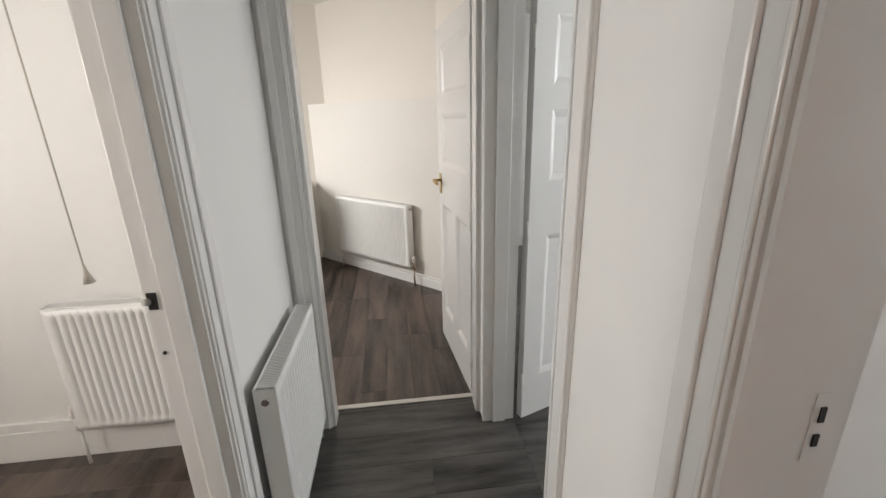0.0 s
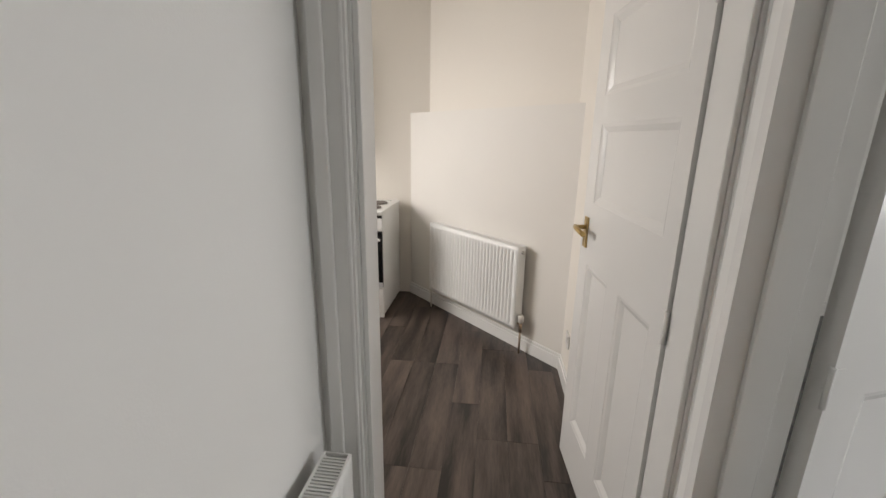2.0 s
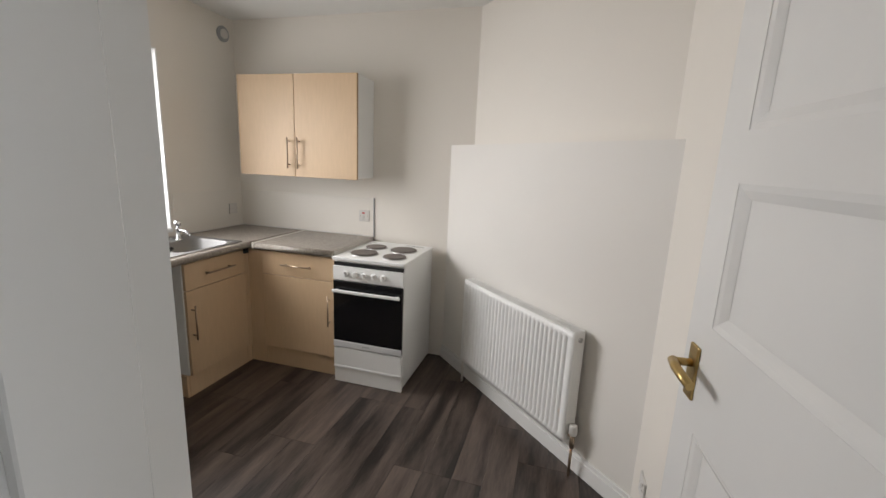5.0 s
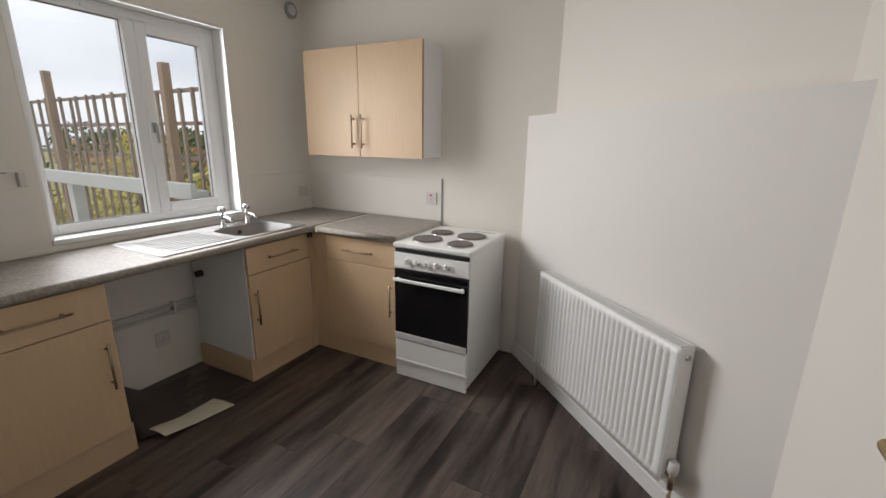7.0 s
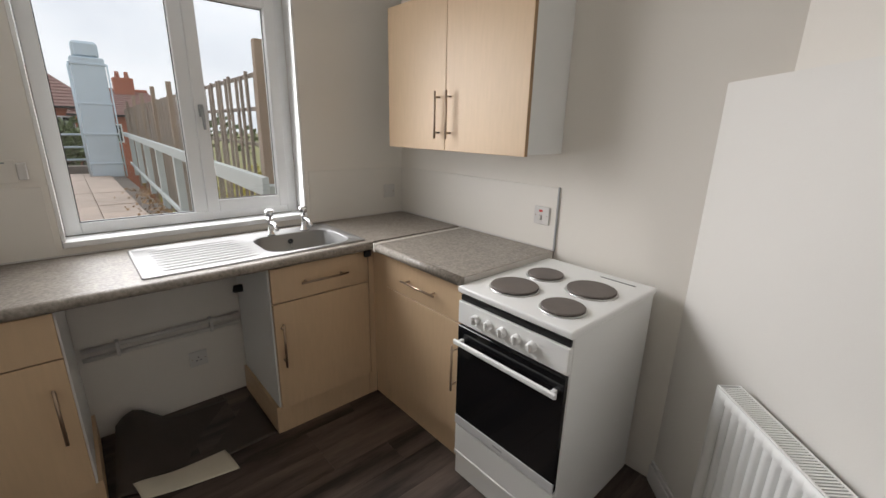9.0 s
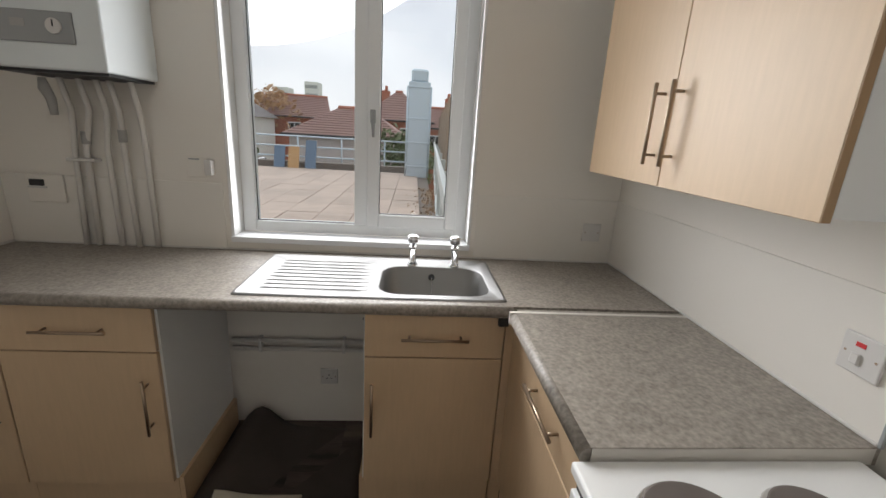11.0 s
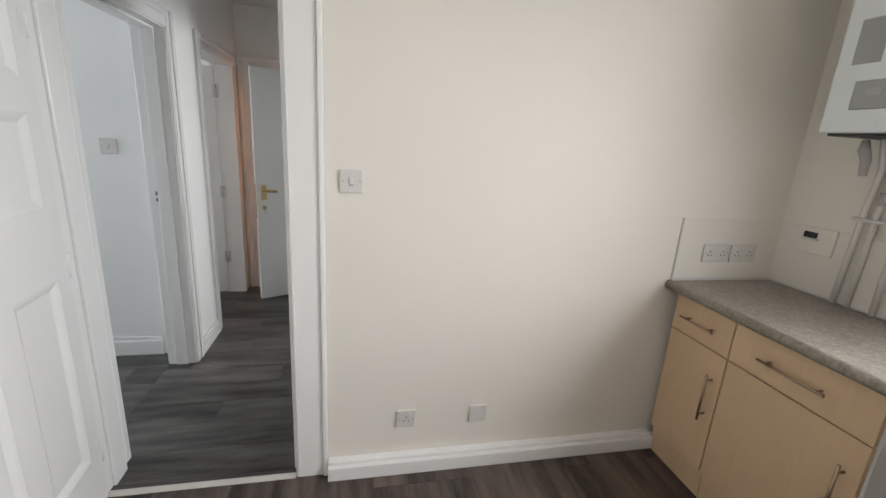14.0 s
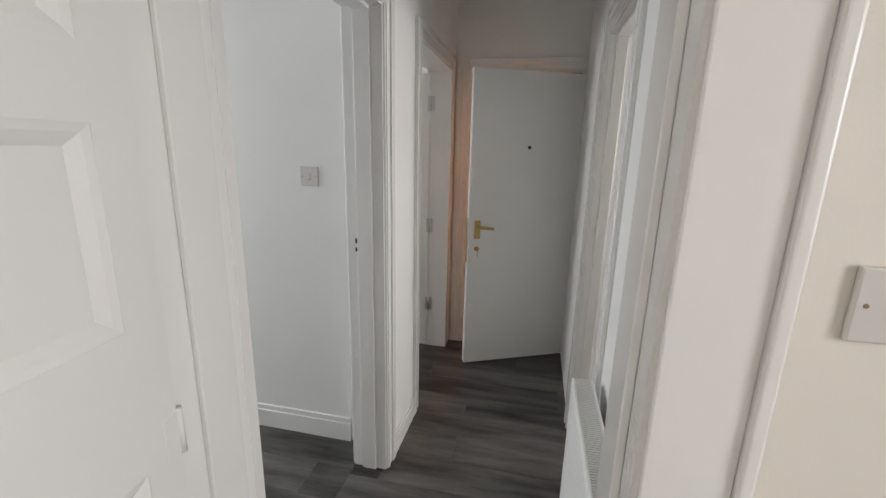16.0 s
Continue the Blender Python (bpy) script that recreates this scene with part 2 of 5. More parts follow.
def wall_y(bm, x0, x1, y0, y1, z0, z1, holes=()):
    at = y0
    for a, b, lo, hi in holes:
        if a > at:
            bx(bm, x0, x1, at, a, z0, z1)
        if lo > z0:
            bx(bm, x0, x1, a, b, z0, lo)
        if hi < z1:
            bx(bm, x0, x1, a, b, hi, z1)
        at = b
    if y1 > at:
        bx(bm, x0, x1, at, y1, z0, z1)
    return bm


def pane_box(name, x0, x1, y0, y1, z0, z1, label):
    ob = single(name, bx(bmesh.new(), x0, x1, y0, y1, z0, z1), GLASS, label, "window", kind="structure")
    ob.visible_shadow = False
    return ob


# ---- structure ----
WX, NY, SY, EX = -2.32, 2.741, 0.018, 0.775
HALL_W, HALL_E, HALL_N, HALL_S = -0.118, 0.755, -0.125, -2.5
CZ, HZ = 2.57, 2.5
DOORH = 2.0
W_DOOR = (-1.56, -0.95)
E_DOOR = (-1.045, -0.2)
E2_DOOR = (-2.36, -1.578)
F_DOOR = (-0.16, 0.645)

# the hole at y -1.9 to -1.3 is unseen, added to light the west room
structure("wall_west", wall_y(bmesh.new(), -2.62, WX, -3.2, 3.0, -0.3, 2.9, [(-1.9, -1.3, 1.3, 1.9), (0.95, 2.045, 0.955, 2.19)]), CREAM, "cream painted kitchen wall with the window opening", "wall")
structure("wall_north", wall_x(bmesh.new(), WX, EX, NY, 3.0, -0.1, 2.9), CREAM, "cream painted kitchen wall behind the cooker", "wall")
structure("wall_south", wall_x(bmesh.new(), WX, 0.775, -0.06, SY, -0.1, 2.9, [(-0.036, 0.775, -0.05, DOORH + 0.03)]), CREAM, "cream painted kitchen wall beside the door", "wall")
structure("wall_south_back", wall_x(bmesh.new(), WX, 0.775, HALL_N, -0.061, -0.1, 2.9, [(-0.036, 0.775, -0.05, DOORH + 0.03)]), WHITE, "white painted wall at the hall's end", "wall")
structure("wall_east", wall_y(bmesh.new(), EX, 0.93, HALL_N, 3.0, -0.1, 2.9), CREAM, "cream painted kitchen wall behind the door", "wall")
structure("wall_diagonal_lower", prism(bmesh.new(), [(-0.456, NY), (EX, 1.510), (EX, NY)], -0.05, 1.655), BOXED, "boxed-out lower wall across the corner, cool window light put into its cream", "wall")
structure("wall_diagonal_upper", prism(bmesh.new(), [(-0.285, NY), (EX, 1.681), (EX, NY)], 1.655, 2.7), CREAM, "cream recessed upper wall across the corner", "wall")
structure("ceiling_kitchen", bx(bmesh.new(), WX, EX, SY, NY, CZ, 2.75), CEIL, "flat cream kitchen ceiling", "ceiling")

structure("wall_hall_west", wall_y(bmesh.new(), -0.236, HALL_W, -3.2, HALL_N, -0.1, 2.9, [(W_DOOR[0] - 0.03, W_DOOR[1] + 0.03, -0.05, DOORH + 0.03)]), WHITE, "white painted hall wall with radiator", "wall")
structure("wall_hall_east", wall_y(bmesh.new(), HALL_E, 0.91, -2.65, -1.3, -0.1, 2.9, [(E2_DOOR[0] - 0.03, E2_DOOR[1] + 0.03, -0.05, DOORH + 0.03)]), WHITE, "white painted hall wall between two doorways", "wall")
structure("wall_hall_east_end", wall_y(bmesh.new(), HALL_E, 0.91, -1.3, HALL_N, -0.1, 2.9, [(E_DOOR[0] - 0.03, E_DOOR[1] + 0.03, -0.05, DOORH + 0.03)]), WHITE, "white painted hall wall round the east doorway", "wall")
structure("wall_hall_south", wall_x(bmesh.new(), HALL_W, HALL_E, -2.65, HALL_S, -0.1, 2.9, [(HALL_W, F_DOOR[1] + 0.03, -0.05, DOORH + 0.03)]), WHITE, "white painted wall round the front door", "wall")
structure("ceiling_hall", bx(bmesh.new(), HALL_W, HALL_E, HALL_S, HALL_N, HZ, 2.75), CEIL, "white hall ceiling", "ceiling")
# east room
structure("wall_east_room_south", wall_x(bmesh.new(), 0.91, 4.2, -1.32, -1.2, -0.1, 2.9), WHITE, "white painted wall of the east room", "wall")
structure("wall_east_room_east", wall_y(bmesh.new(), 4.1, 4.3, -1.2, 2.9, -0.1, 2.9, [(-1.12, 0.12, 1.0, 2.25)]), WHITE, "white wall with a window opening", "wall")
structure("wall_east_room_north", wall_x(bmesh.new(), 0.93, 4.3, 2.75, 3.0, -0.1, 2.9), WHITE, "white painted far wall of the east room", "wall")
structure("ceiling_east_room", bx(bmesh.new(), 0.91, 4.2, -1.2, 2.75, HZ, 2.75), CEIL, "white ceiling of the east room", "ceiling")
# south-east room
structure("wall_south_east_room_south", wall_x(bmesh.new(), 0.91, 3.6, -3.3, -3.2, -0.1, 2.9), WHITE, "plain white closing wall", "wall")
# its opening is unseen, added to let light into the south-east room
structure("wall_south_east_room_east", wall_y(bmesh.new(), 3.5, 3.6, -3.2, -1.32, -0.1, 2.9, [(-2.6, -2.0, 1.2, 1.9)]), WHITE, "plain white wall with an unseen opening added for light", "wall")
structure("wall_south_east_room_west", wall_y(bmesh.new(), 0.8, 0.91, -3.3, -2.65, -0.1, 2.9), WHITE, "plain white closing wall", "wall")
structure("ceiling_south_east_room", bx(bmesh.new(), 0.91, 3.5, -3.2, -1.32, HZ, 2.75), CEIL, "white ceiling", "ceiling")
# west room
structure("wall_west_room_south", wall_x(bmesh.new(), WX, -0.236, -3.3, -3.2, -0.1, 2.9), WHITE, "plain white closing wall", "wall")
structure("ceiling_west_room", bx(bmesh.new(), WX, -0.236, -3.2, HALL_N, HZ, 2.75), CEIL, "white ceiling of the west room", "ceiling")
# unseen pane in the opening added for the west room's light
pane_box("added_window_west", -2.50, -2.492, -1.91, -1.29, 1.29, 1.91, "unseen pane added to light the west room")
pane_box("window_3", 4.19, 4.198, -1.13, 0.13, 0.99, 2.26, "plain window pane of the east room")
# pane of the added south-east opening, never in view
pane_box("added_window_south_east", 3.54, 3.548, -2.61, -1.99, 1.19, 1.91, "unseen pane added to light the south-east room")
# landing
structure("wall_landing_south", wall_x(bmesh.new(), -0.6, 0.8, -4.3, -4.2, -0.1, 2.9), LANDING, "landing wall, orange lamp glow put into its colour", "wall")
structure("wall_landing_west", wall_y(bmesh.new(), -0.6, -0.5, -4.2, -2.65, -0.1, 2.9), LANDING, "landing wall, orange lamp glow put into its colour", "wall")
structure("wall_landing_east", wall_y(bmesh.new(), 0.72, 0.8, -4.2, -2.65, -0.1, 2.9), LANDING, "landing wall, orange lamp glow put into its colour", "wall")
structure("wall_landing_north", bx(bmesh.new(), -0.5, -0.26, -2.8, -2.65, -0.1, 2.9), LANDING, "landing wall, orange lamp glow put into its colour", "wall")
structure("ceiling_landing", bx(bmesh.new(), -0.5, 0.72, -4.2, -2.65, 2.45, 2.6), CEIL, "landing ceiling", "ceiling")
structure("floor_landing", bx(bmesh.new(), -0.5, 0.72, -4.2, -2.5, -0.1, -0.004), LAMINATE, "dark landing floor", "floor")


def moulded(bm, length, width=0.09, depth=0.02, plain=False):
    """An architrave board: lies along x from 0, width along y from the opening's edge outwards, face at -z... stood up by its pose."""
    if plain:
        bx(bm, 0, length, 0, width - 0.02, 0, depth * 0.5, 0.003, 2)
        bx(bm, 0, length, width - 0.02, width, 0, depth, 0.005, 3)
        return bm
    bx(bm, 0, length, 0, width, 0, depth * 0.55, 0.002)
    bx(bm, 0, length, width * 0.58, width, depth * 0.5, depth, 0.004, 2)
    bx(bm, 0, length, width * 0.08, width * 0.2, depth * 0.5, depth * 0.8, 0.003, 2)
    return bm


def basis(o, ax, ay, az):
    m = Matrix.Identity(4)
    for k, v in enumerate((ax, ay, az, o)):
        for r in range(3):
            m[r][k] = v[r]
    return m


def door_frame(name, axis, face_a, face_b, lo, hi, h, stop_at, label, sides=(True, True), wide=(0.09, 0.09)):
    """A lined opening. axis x: the wall runs along x, its faces at y=face_a (facing -y) and face_b; lining of 3 cm outside lo..hi."""
    root = thing(name, Matrix.Identity(4), label, "door frame", kind="structure")
    t = 0.03
    def box(a0, a1, d0, d1, z0, z1, nm, bevel=0.0):
        bm = bmesh.new()
        if axis == "x":
            bx(bm, a0, a1, d0, d1, z0, z1, bevel)
        else:
            bx(bm, d0, d1, a0, a1, z0, z1, bevel)
        return part(nm, bm, GLOSS, root)
    box(lo - t, lo, face_a - 0.002, face_b + 0.002, 0, h + t, "jamb")
    box(hi, hi + t, face_a - 0.002, face_b + 0.002, 0, h + t, "jamb")
    box(lo, hi, face_a - 0.002, face_b + 0.002, h, h + t, "head")
    if stop_at:
        s0, s1 = stop_at
        box(lo, lo + 0.013, s0, s1, 0, h, "stop", 0.002)
        box(hi - 0.013, hi, s0, s1, 0, h, "stop", 0.002)
        box(lo + 0.013, hi - 0.013, s0, s1, h - 0.013, h, "stop", 0.002)
    for ok, face, out, wd in ((sides[0], face_a, -1, wide[0]), (sides[1], face_b, 1, wide[1])):
        if not ok:
            continue
        along = Vector((1, 0, 0)) if axis == "x" else Vector((0, 1, 0))
        outv = Vector((0, out, 0)) if axis == "x" else Vector((out, 0, 0))
        base = Vector((0, face, 0)) if axis == "x" else Vector((face, 0, 0))
        up = Vector((0, 0, 1))
        for edge, way in ((lo - 0.008, -1), (hi + 0.008, 1)):
            if isinstance(ok, (tuple, list)) and not ok[0 if way < 0 else 1]:
                continue
            ob = part("architrave", moulded(bmesh.new(), h + 0.008 + wd, wd, 0.02, wd > 0.12), GLOSS, root)
            ob.matrix_local = basis(base + along * edge, up, along * way, outv)
        ob = part("architrave", moulded(bmesh.new(), hi - lo + 0.016, wd, 0.02, wd > 0.12), GLOSS, root)
        ob.matrix_local = basis(base + along * (lo - 0.008) + up * (h + 0.008), along, up, outv)
    return root


door_frame("kitchen_door_frame", "x", HALL_N, SY, -0.006, 0.745, DOORH, None, "white gloss door frame of the kitchen", ((True, False), (True, False)), (0.082, 0.13))
door_frame("west_door_frame", "y", -0.236, HALL_W, W_DOOR[0], W_DOOR[1], DOORH, (-0.194, -0.145), "white gloss frame of an open doorway", (True, True))
door_frame("east_door_frame", "y", HALL_E, 0.91, E_DOOR[0], E_DOOR[1], DOORH, (0.80, 0.865), "white gloss frame of the east room's door", ((True, False), (True, False)))
door_frame("south_east_door_frame", "y", HALL_E, 0.91, E2_DOOR[0], E2_DOOR[1], DOORH, None, "white gloss frame of a doorway off the hall", ((False, True), True), (0.082, 0.09))
door_frame("front_door_frame", "x", -2.65, HALL_S, -0.09, F_DOOR[1], DOORH, (-2.63, -2.55), "white gloss frame of the front door", ((True, True), (False, True)))
bm = bmesh.new()
bx(bm, -0.0059, 0.008, HALL_N + 0.002, -0.03, 0, DOORH - 0.015, 0.002)
bx(bm, 0.732, 0.7449, HALL_N + 0.002, -0.03, 0, DOORH - 0.015, 0.002)
bx(bm, -0.0059, 0.7449, HALL_N + 0.002, -0.03, DOORH - 0.015, DOORH - 0.0005, 0.002)
structure("trim_door_stop", bm, GLOSS, "white gloss rebated stop of the kitchen doorway", "trim")
bm = bmesh.new()
bx(bm, 0.753, 0.793, HALL_N - 0.012, HALL_N, 0, DOORH + 0.09, 0.002)
bx(bm, 0.757, 0.766, HALL_N - 0.018, HALL_N - 0.011, 0, DOORH + 0.09, 0.003, 2)
bx(bm, 0.774, 0.791, HALL_N - 0.021, HALL_N - 0.011, 0, DOORH + 0.09, 0.004, 2)
structure("trim_kitchen_door", bm, GLOSS, "narrow white moulding beside the kitchen doorway", "trim")


def skirting(name, p, q, h=0.105, d=0.016):
    """A skirting board from p to q, its face on the left of that way."""
    p, q = Vector((*p, 0)), Vector((*q, 0))
    bm = bmesh.new()
    ln = (q - p).length
    bx(bm, 0, ln, 0, d, 0, h * 0.78, 0.0015)
    bx(bm, 0, ln, 0, d * 0.65, h * 0.78, h, 0.003, 2)
    along = (q - p).normalized()
    ob = structure(name, bm, GLOSS, "white gloss skirting board", "skirting")
    ob.matrix_world = basis(p, along, Vector((0, 0, 1)).cross(along), (0, 0, 1))
    return ob


skirting("skirting_kitchen_south", (-1.80, SY), (-0.146, SY), 0.085, 0.056)
skirting("skirting_kitchen_diagonal", (EX, 1.510), (-0.456, NY))
skirting("skirting_kitchen_east", (EX, 0.07), (EX, 1.510))
skirting("skirting_hall_east", (HALL_E, -1.50), (HALL_E, -1.145))
skirting("skirting_east_room", (1.0, -1.2), (4.1, -1.2), 0.13)
skirting("skirting_east_room_north", (4.1, 2.75), (0.93, 2.75), 0.13)
skirting("skirting_west_room_north", (-0.236, HALL_N), (WX, HALL_N), 0.2, 0.02)
skirting("skirting_hall_west", (HALL_W, -0.13), (HALL_W, -0.86))


def planks(floor, x0, x1, y0, y1, along, wide, long, mat, seed, inside=None, th=0.004):
    """Planks of a floor, each a piece of its own, staggered row by row."""
    rnd = random.Random(seed)
    shared = {}
    a0, a1, b0, b1 = (y0, y1, x0, x1) if along == "y" else (x0, x1, y0, y1)
    b = b0
    while b < b1 - 0.002:
        w = min(wide, b1 - b)
        a = a0 - rnd.choice((0.15, 0.4, 0.62, 0.85)) * long
        while a < a1 - 0.002:
            s, e = max(a, a0), min(a + long, a1)
            a += long
            if e - s < 0.02:
                continue
            cx, cy = ((b + w / 2), (s + e) / 2) if along == "y" else ((s + e) / 2, b + w / 2)
            if inside and not inside(cx, cy):
                continue
            key = (round(w, 3), round(e - s, 3))
            if key not in shared:
                bm = bmesh.new()
                hw, hl = w / 2 - 0.0004, (e - s) / 2 - 0.0004
                if along == "y":
                    bx(bm, -hw, hw, -hl, hl, -th, 0, 0.0006)
                else:
                    bx(bm, -hl, hl, -hw, hw, -th, 0, 0.0006)
                shared[key] = mesh("plank", bm, mat)
            ob = new("plank", shared[key])
            ob.parent = floor
            ob.location = (cx, cy, 0)
        b += w


floor_kitchen = structure("floor_kitchen", bx(bmesh.new(), WX, EX, -0.005, NY, -0.1, -0.0045), UNDER, "dark brown wood-look plank vinyl floor", "floor")
floor_hall = structure("floor_hall", bx(bmesh.new(), HALL_W - 0.14, 0.91, HALL_S, -0.005, -0.1, -0.0045), UNDER, "grey oak plank laminate hall floor", "floor")
floor_east = structure("floor_east_room", bx(bmesh.new(), 0.91, 4.2, -1.2, 2.75, -0.1, -0.0045), UNDER, "grey oak plank laminate floor", "floor")
floor_west = structure("floor_west_room", bx(bmesh.new(), WX, -0.236, -3.2, HALL_N, -0.1, -0.0045), UNDER, "dark plank floor of the west room", "floor")
floor_se = structure("floor_south_east_room", bx(bmesh.new(), 0.91, 3.5, -3.2, -1.32, -0.1, -0.0005), LAMINATE, "grey laminate floor", "floor")
threshold = single("threshold_strip", bx(bmesh.new(), -0.005, 0.745, 0.0, 0.034, 0.0, 0.006, 0.003, 2), STRIP, "pale metal threshold strip in the doorway", "threshold", kind="structure")


# ---- doors ----
def lever_handle(parent, x, z, face, toward):
    """Brass plate and lever on a leaf; face: the leaf's y, toward: outwards along y (+1 or -1); the lever points to -x."""
    t = toward
    plate = part("handle_plate", bx(bmesh.new(), x - 0.021, x + 0.021, min(face, face + t * 0.007), max(face, face + t * 0.007), z - 0.062, z + 0.062, 0.002, 2), BRASS, parent, "aged brass handle plate")
    bm = bmesh.new()
    tube(bm, [(x, face + t * 0.006, z + 0.02), (x, face + t * 0.04, z + 0.02)], 0.009, 12)
    tube(bm, [(x + 0.004, face + t * 0.045, z + 0.02), (x - 0.03, face + t * 0.05, z + 0.019), (x - 0.065, face + t * 0.048, z + 0.015), (x - 0.100, face + t * 0.044, z + 0.010)], [0.011, 0.0105, 0.0105, 0.0095], 10)
    part("lever", bm, BRASS, plate, "aged brass lever")
    return plate


def panel_leaf(name, m, w, h, label, face_side, handle_z=1.06, inset=0.062, s=0.105, s1=0.105):
    """A moulded panel door: leaf in 0..w along x, its two faces at y=0 and y=face_side*-0.04."""
    root = thing(name, m, label, "door")
    y0, y1 = (-0.04, 0.0) if face_side > 0 else (0.0, 0.04)
    mid = (w + s - s1) / 2
    panels = [(s, w - s1, 1.615, h - 0.105), (s, w - s1, 1.218, 1.516), (s, mid - 0.052, 0.235, 0.972), (mid + 0.052, w - s1, 0.235, 0.972)]
    bm = bmesh.new()
    bx(bm, 0, s, y0, y1, 0.006, h)
    bx(bm, w - s1, w, y0, y1, 0.006, h)
    for z0, z1 in ((0.006, 0.235), (0.972, 1.218), (1.516, 1.615), (h - 0.105, h)):
        bx(bm, s, w - s1, y0, y1, z0, z1)
    bx(bm, mid - 0.052, mid + 0.052, y0, y1, 0.235, 0.972)
    bmesh.ops.remove_doubles(bm, verts=bm.verts[:], dist=1e-5)
    part("leaf", bm, GLOSS, root)
    for a, b, c, d in panels:
        bm = bmesh.new()
        bx(bm, a, b, y0 + 0.014, y1 - 0.014, c, d)
        # sloping mould round the panel on both faces
        for face, inn in ((y0, 1), (y1, -1)):
            o = [(a, c), (b, c), (b, d), (a, d)]
            i1 = [(a + 0.012, c + 0.012), (b - 0.012, c + 0.012), (b - 0.012, d - 0.012), (a + 0.012, d - 0.012)]
            i2 = [(a + 0.03, c + 0.03), (b - 0.03, c + 0.03), (b - 0.03, d - 0.03), (a + 0.03, d - 0.03)]
            r = [[bm.verts.new((x, face + inn * q, z)) for x, z in ring] for ring, q in ((o, 0.001), (i1, 0.004), (i2, 0.0135))]
            for u, v in zip(r, r[1:]):
                for e in range(4):
                    bm.faces.new((u[e], u[(e + 1) % 4], v[(e + 1) % 4], v[e]))
        part("panel", bm, GLOSS, root)
    lever_handle(root, w - inset, handle_z, y1, 1)
    lever_handle(root, w - inset, handle_z, y0, -1)
    part("latch_plate", bx(bmesh.new(), w, w + 0.0015, y0 + 0.009, y1 - 0.009, handle_z - 0.07, handle_z + 0.07), GLOSS, root, "painted-over latch plate")
    for z in (0.22, 1.0, h - 0.2):
        bm = bmesh.new()
        tube(bm, [(-0.004, y1 if face_side > 0 else y0, z - 0.045), (-0.004, y1 if face_side > 0 else y0, z + 0.045)], 0.006, 8)
        bx(bm, -0.004, 0.03, y1 - 0.001 if face_side > 0 else y0 - 0.001, y1 + 0.001 if face_side > 0 else y0 + 0.001, z - 0.04, z + 0.04)
        part("hinge", bm, GLOSS, root, "painted-over hinge")
    return root


panel_leaf("kitchen_door", pose(0.735, 0.027, 0, 0, 0, 95.3), 0.742, 1.985, "open white gloss panelled kitchen door, brass lever", 1, 1.096, 0.060, 0.072, 0.108)
panel_leaf("east_room_door", pose(0.952, -0.212, 0, 0, 0, 21), 0.79, 1.985, "half-open white gloss panelled door, brass lever", -1)
front = thing("front_door", pose(-0.135, -2.487, 0, 0, 0, 26), "plain white flush front door standing ajar", "door")
part("leaf", bx(bmesh.new(), 0, 0.785, -0.044, 0, 0.006, 1.985, 0.002), SATIN, front)
lever_handle(front, 0.725, 0.975, 0.0, 1)
bm = bmesh.new()
tube(bm, [(0.725, 0.0, 0.845), (0.725, 0.012, 0.845)], 0.016, 14)
bx(bm, 0.722, 0.728, 0.012, 0.03, 0.835, 0.855, 0.001)
tube(bm, [(0.725, 0.026, 0.84), (0.725, 0.03, 0.80)], 0.002, 6)
part("lock_cylinder", bm, BRASS, front, "brass cylinder lock with key")
bm = bmesh.new()
tube(bm, [(0.39, 0.0, 1.515), (0.39, 0.006, 1.515)], 0.011, 12)
part("spyhole", bm, DARK, front, "small dark spyhole")
part("lock_edge", bx(bmesh.new(), 0.785, 0.787, -0.034, -0.010, 0.75, 1.05), BRASS, front, "brass lock plate")
se_leaf = thing("south_east_room_door", pose(0.895, -2.352, 0, 0, 0, 4), "open white flush door off the hall", "door")
part("leaf", bx(bmesh.new(), 0.006, 0.80, -0.04, 0, 0.006, 1.985, 0.002), SATIN, se_leaf)
for z in (0.35, 0.95, 1.79):
    bm = bmesh.new()
    tube(bm, [(-0.004, 0.004, z - 0.05), (-0.004, 0.004, z + 0.05)], 0.007, 8)
    bx(bm, -0.03, 0.02, -0.002, 0.002, z - 0.05, z + 0.05)
    part("hinge", bm, STEEL, se_leaf, "steel butt hinge")


def keep_plate(m, mat, label, hole=DARK):
    ob = thing("strike_plate", m, label, "strike plate")
    part("plate", bx(bmesh.new(), -0.013, 0.013, -0.001, 0.0015, -0.05, 0.05, 0.0005), mat, ob)
    part("slot", bx(bmesh.new(), -0.004, 0.004, -0.003, -0.001, 0.008, 0.03), hole, ob, "latch hole")
    part("slot", bx(bmesh.new(), -0.004, 0.004, -0.003, -0.001, -0.028, -0.010), hole, ob, "bolt hole")
    return ob


keep_plate(pose(0.875, E_DOOR[0], 1.09, 0, 0, 180), GLOSS, "painted strike plate on the door jamb")
keep_plate(pose(0.871, E2_DOOR[1], 1.114, 0, 0, 0), GLOSS, "painted strike plate on the door jamb")
keep_plate(pose(-0.0055, -0.008, 1.08, 0, 0, 90), GLOSS, "painted-over strike plate on the kitchen door jamb", GLOSS)
west_keep = thing("worn_latch_hole", pose(-0.224, W_DOOR[1], 1.088, 0, 0, 0), "worn dark latch hole with brass on the jamb", "strike plate")
part("recess", bx(bmesh.new(), -0.010, 0.012, -0.003, 0.001, -0.022, 0.022, 0.001), DARK, west_keep)
bm = bmesh.new()
tube(bm, [(-0.006, -0.001, 0.0), (-0.014, -0.012, 0.003)], 0.009, 10)
part("catch", bm, GREYPIPE, west_keep, "tarnished brass catch")
bm = bmesh.new()
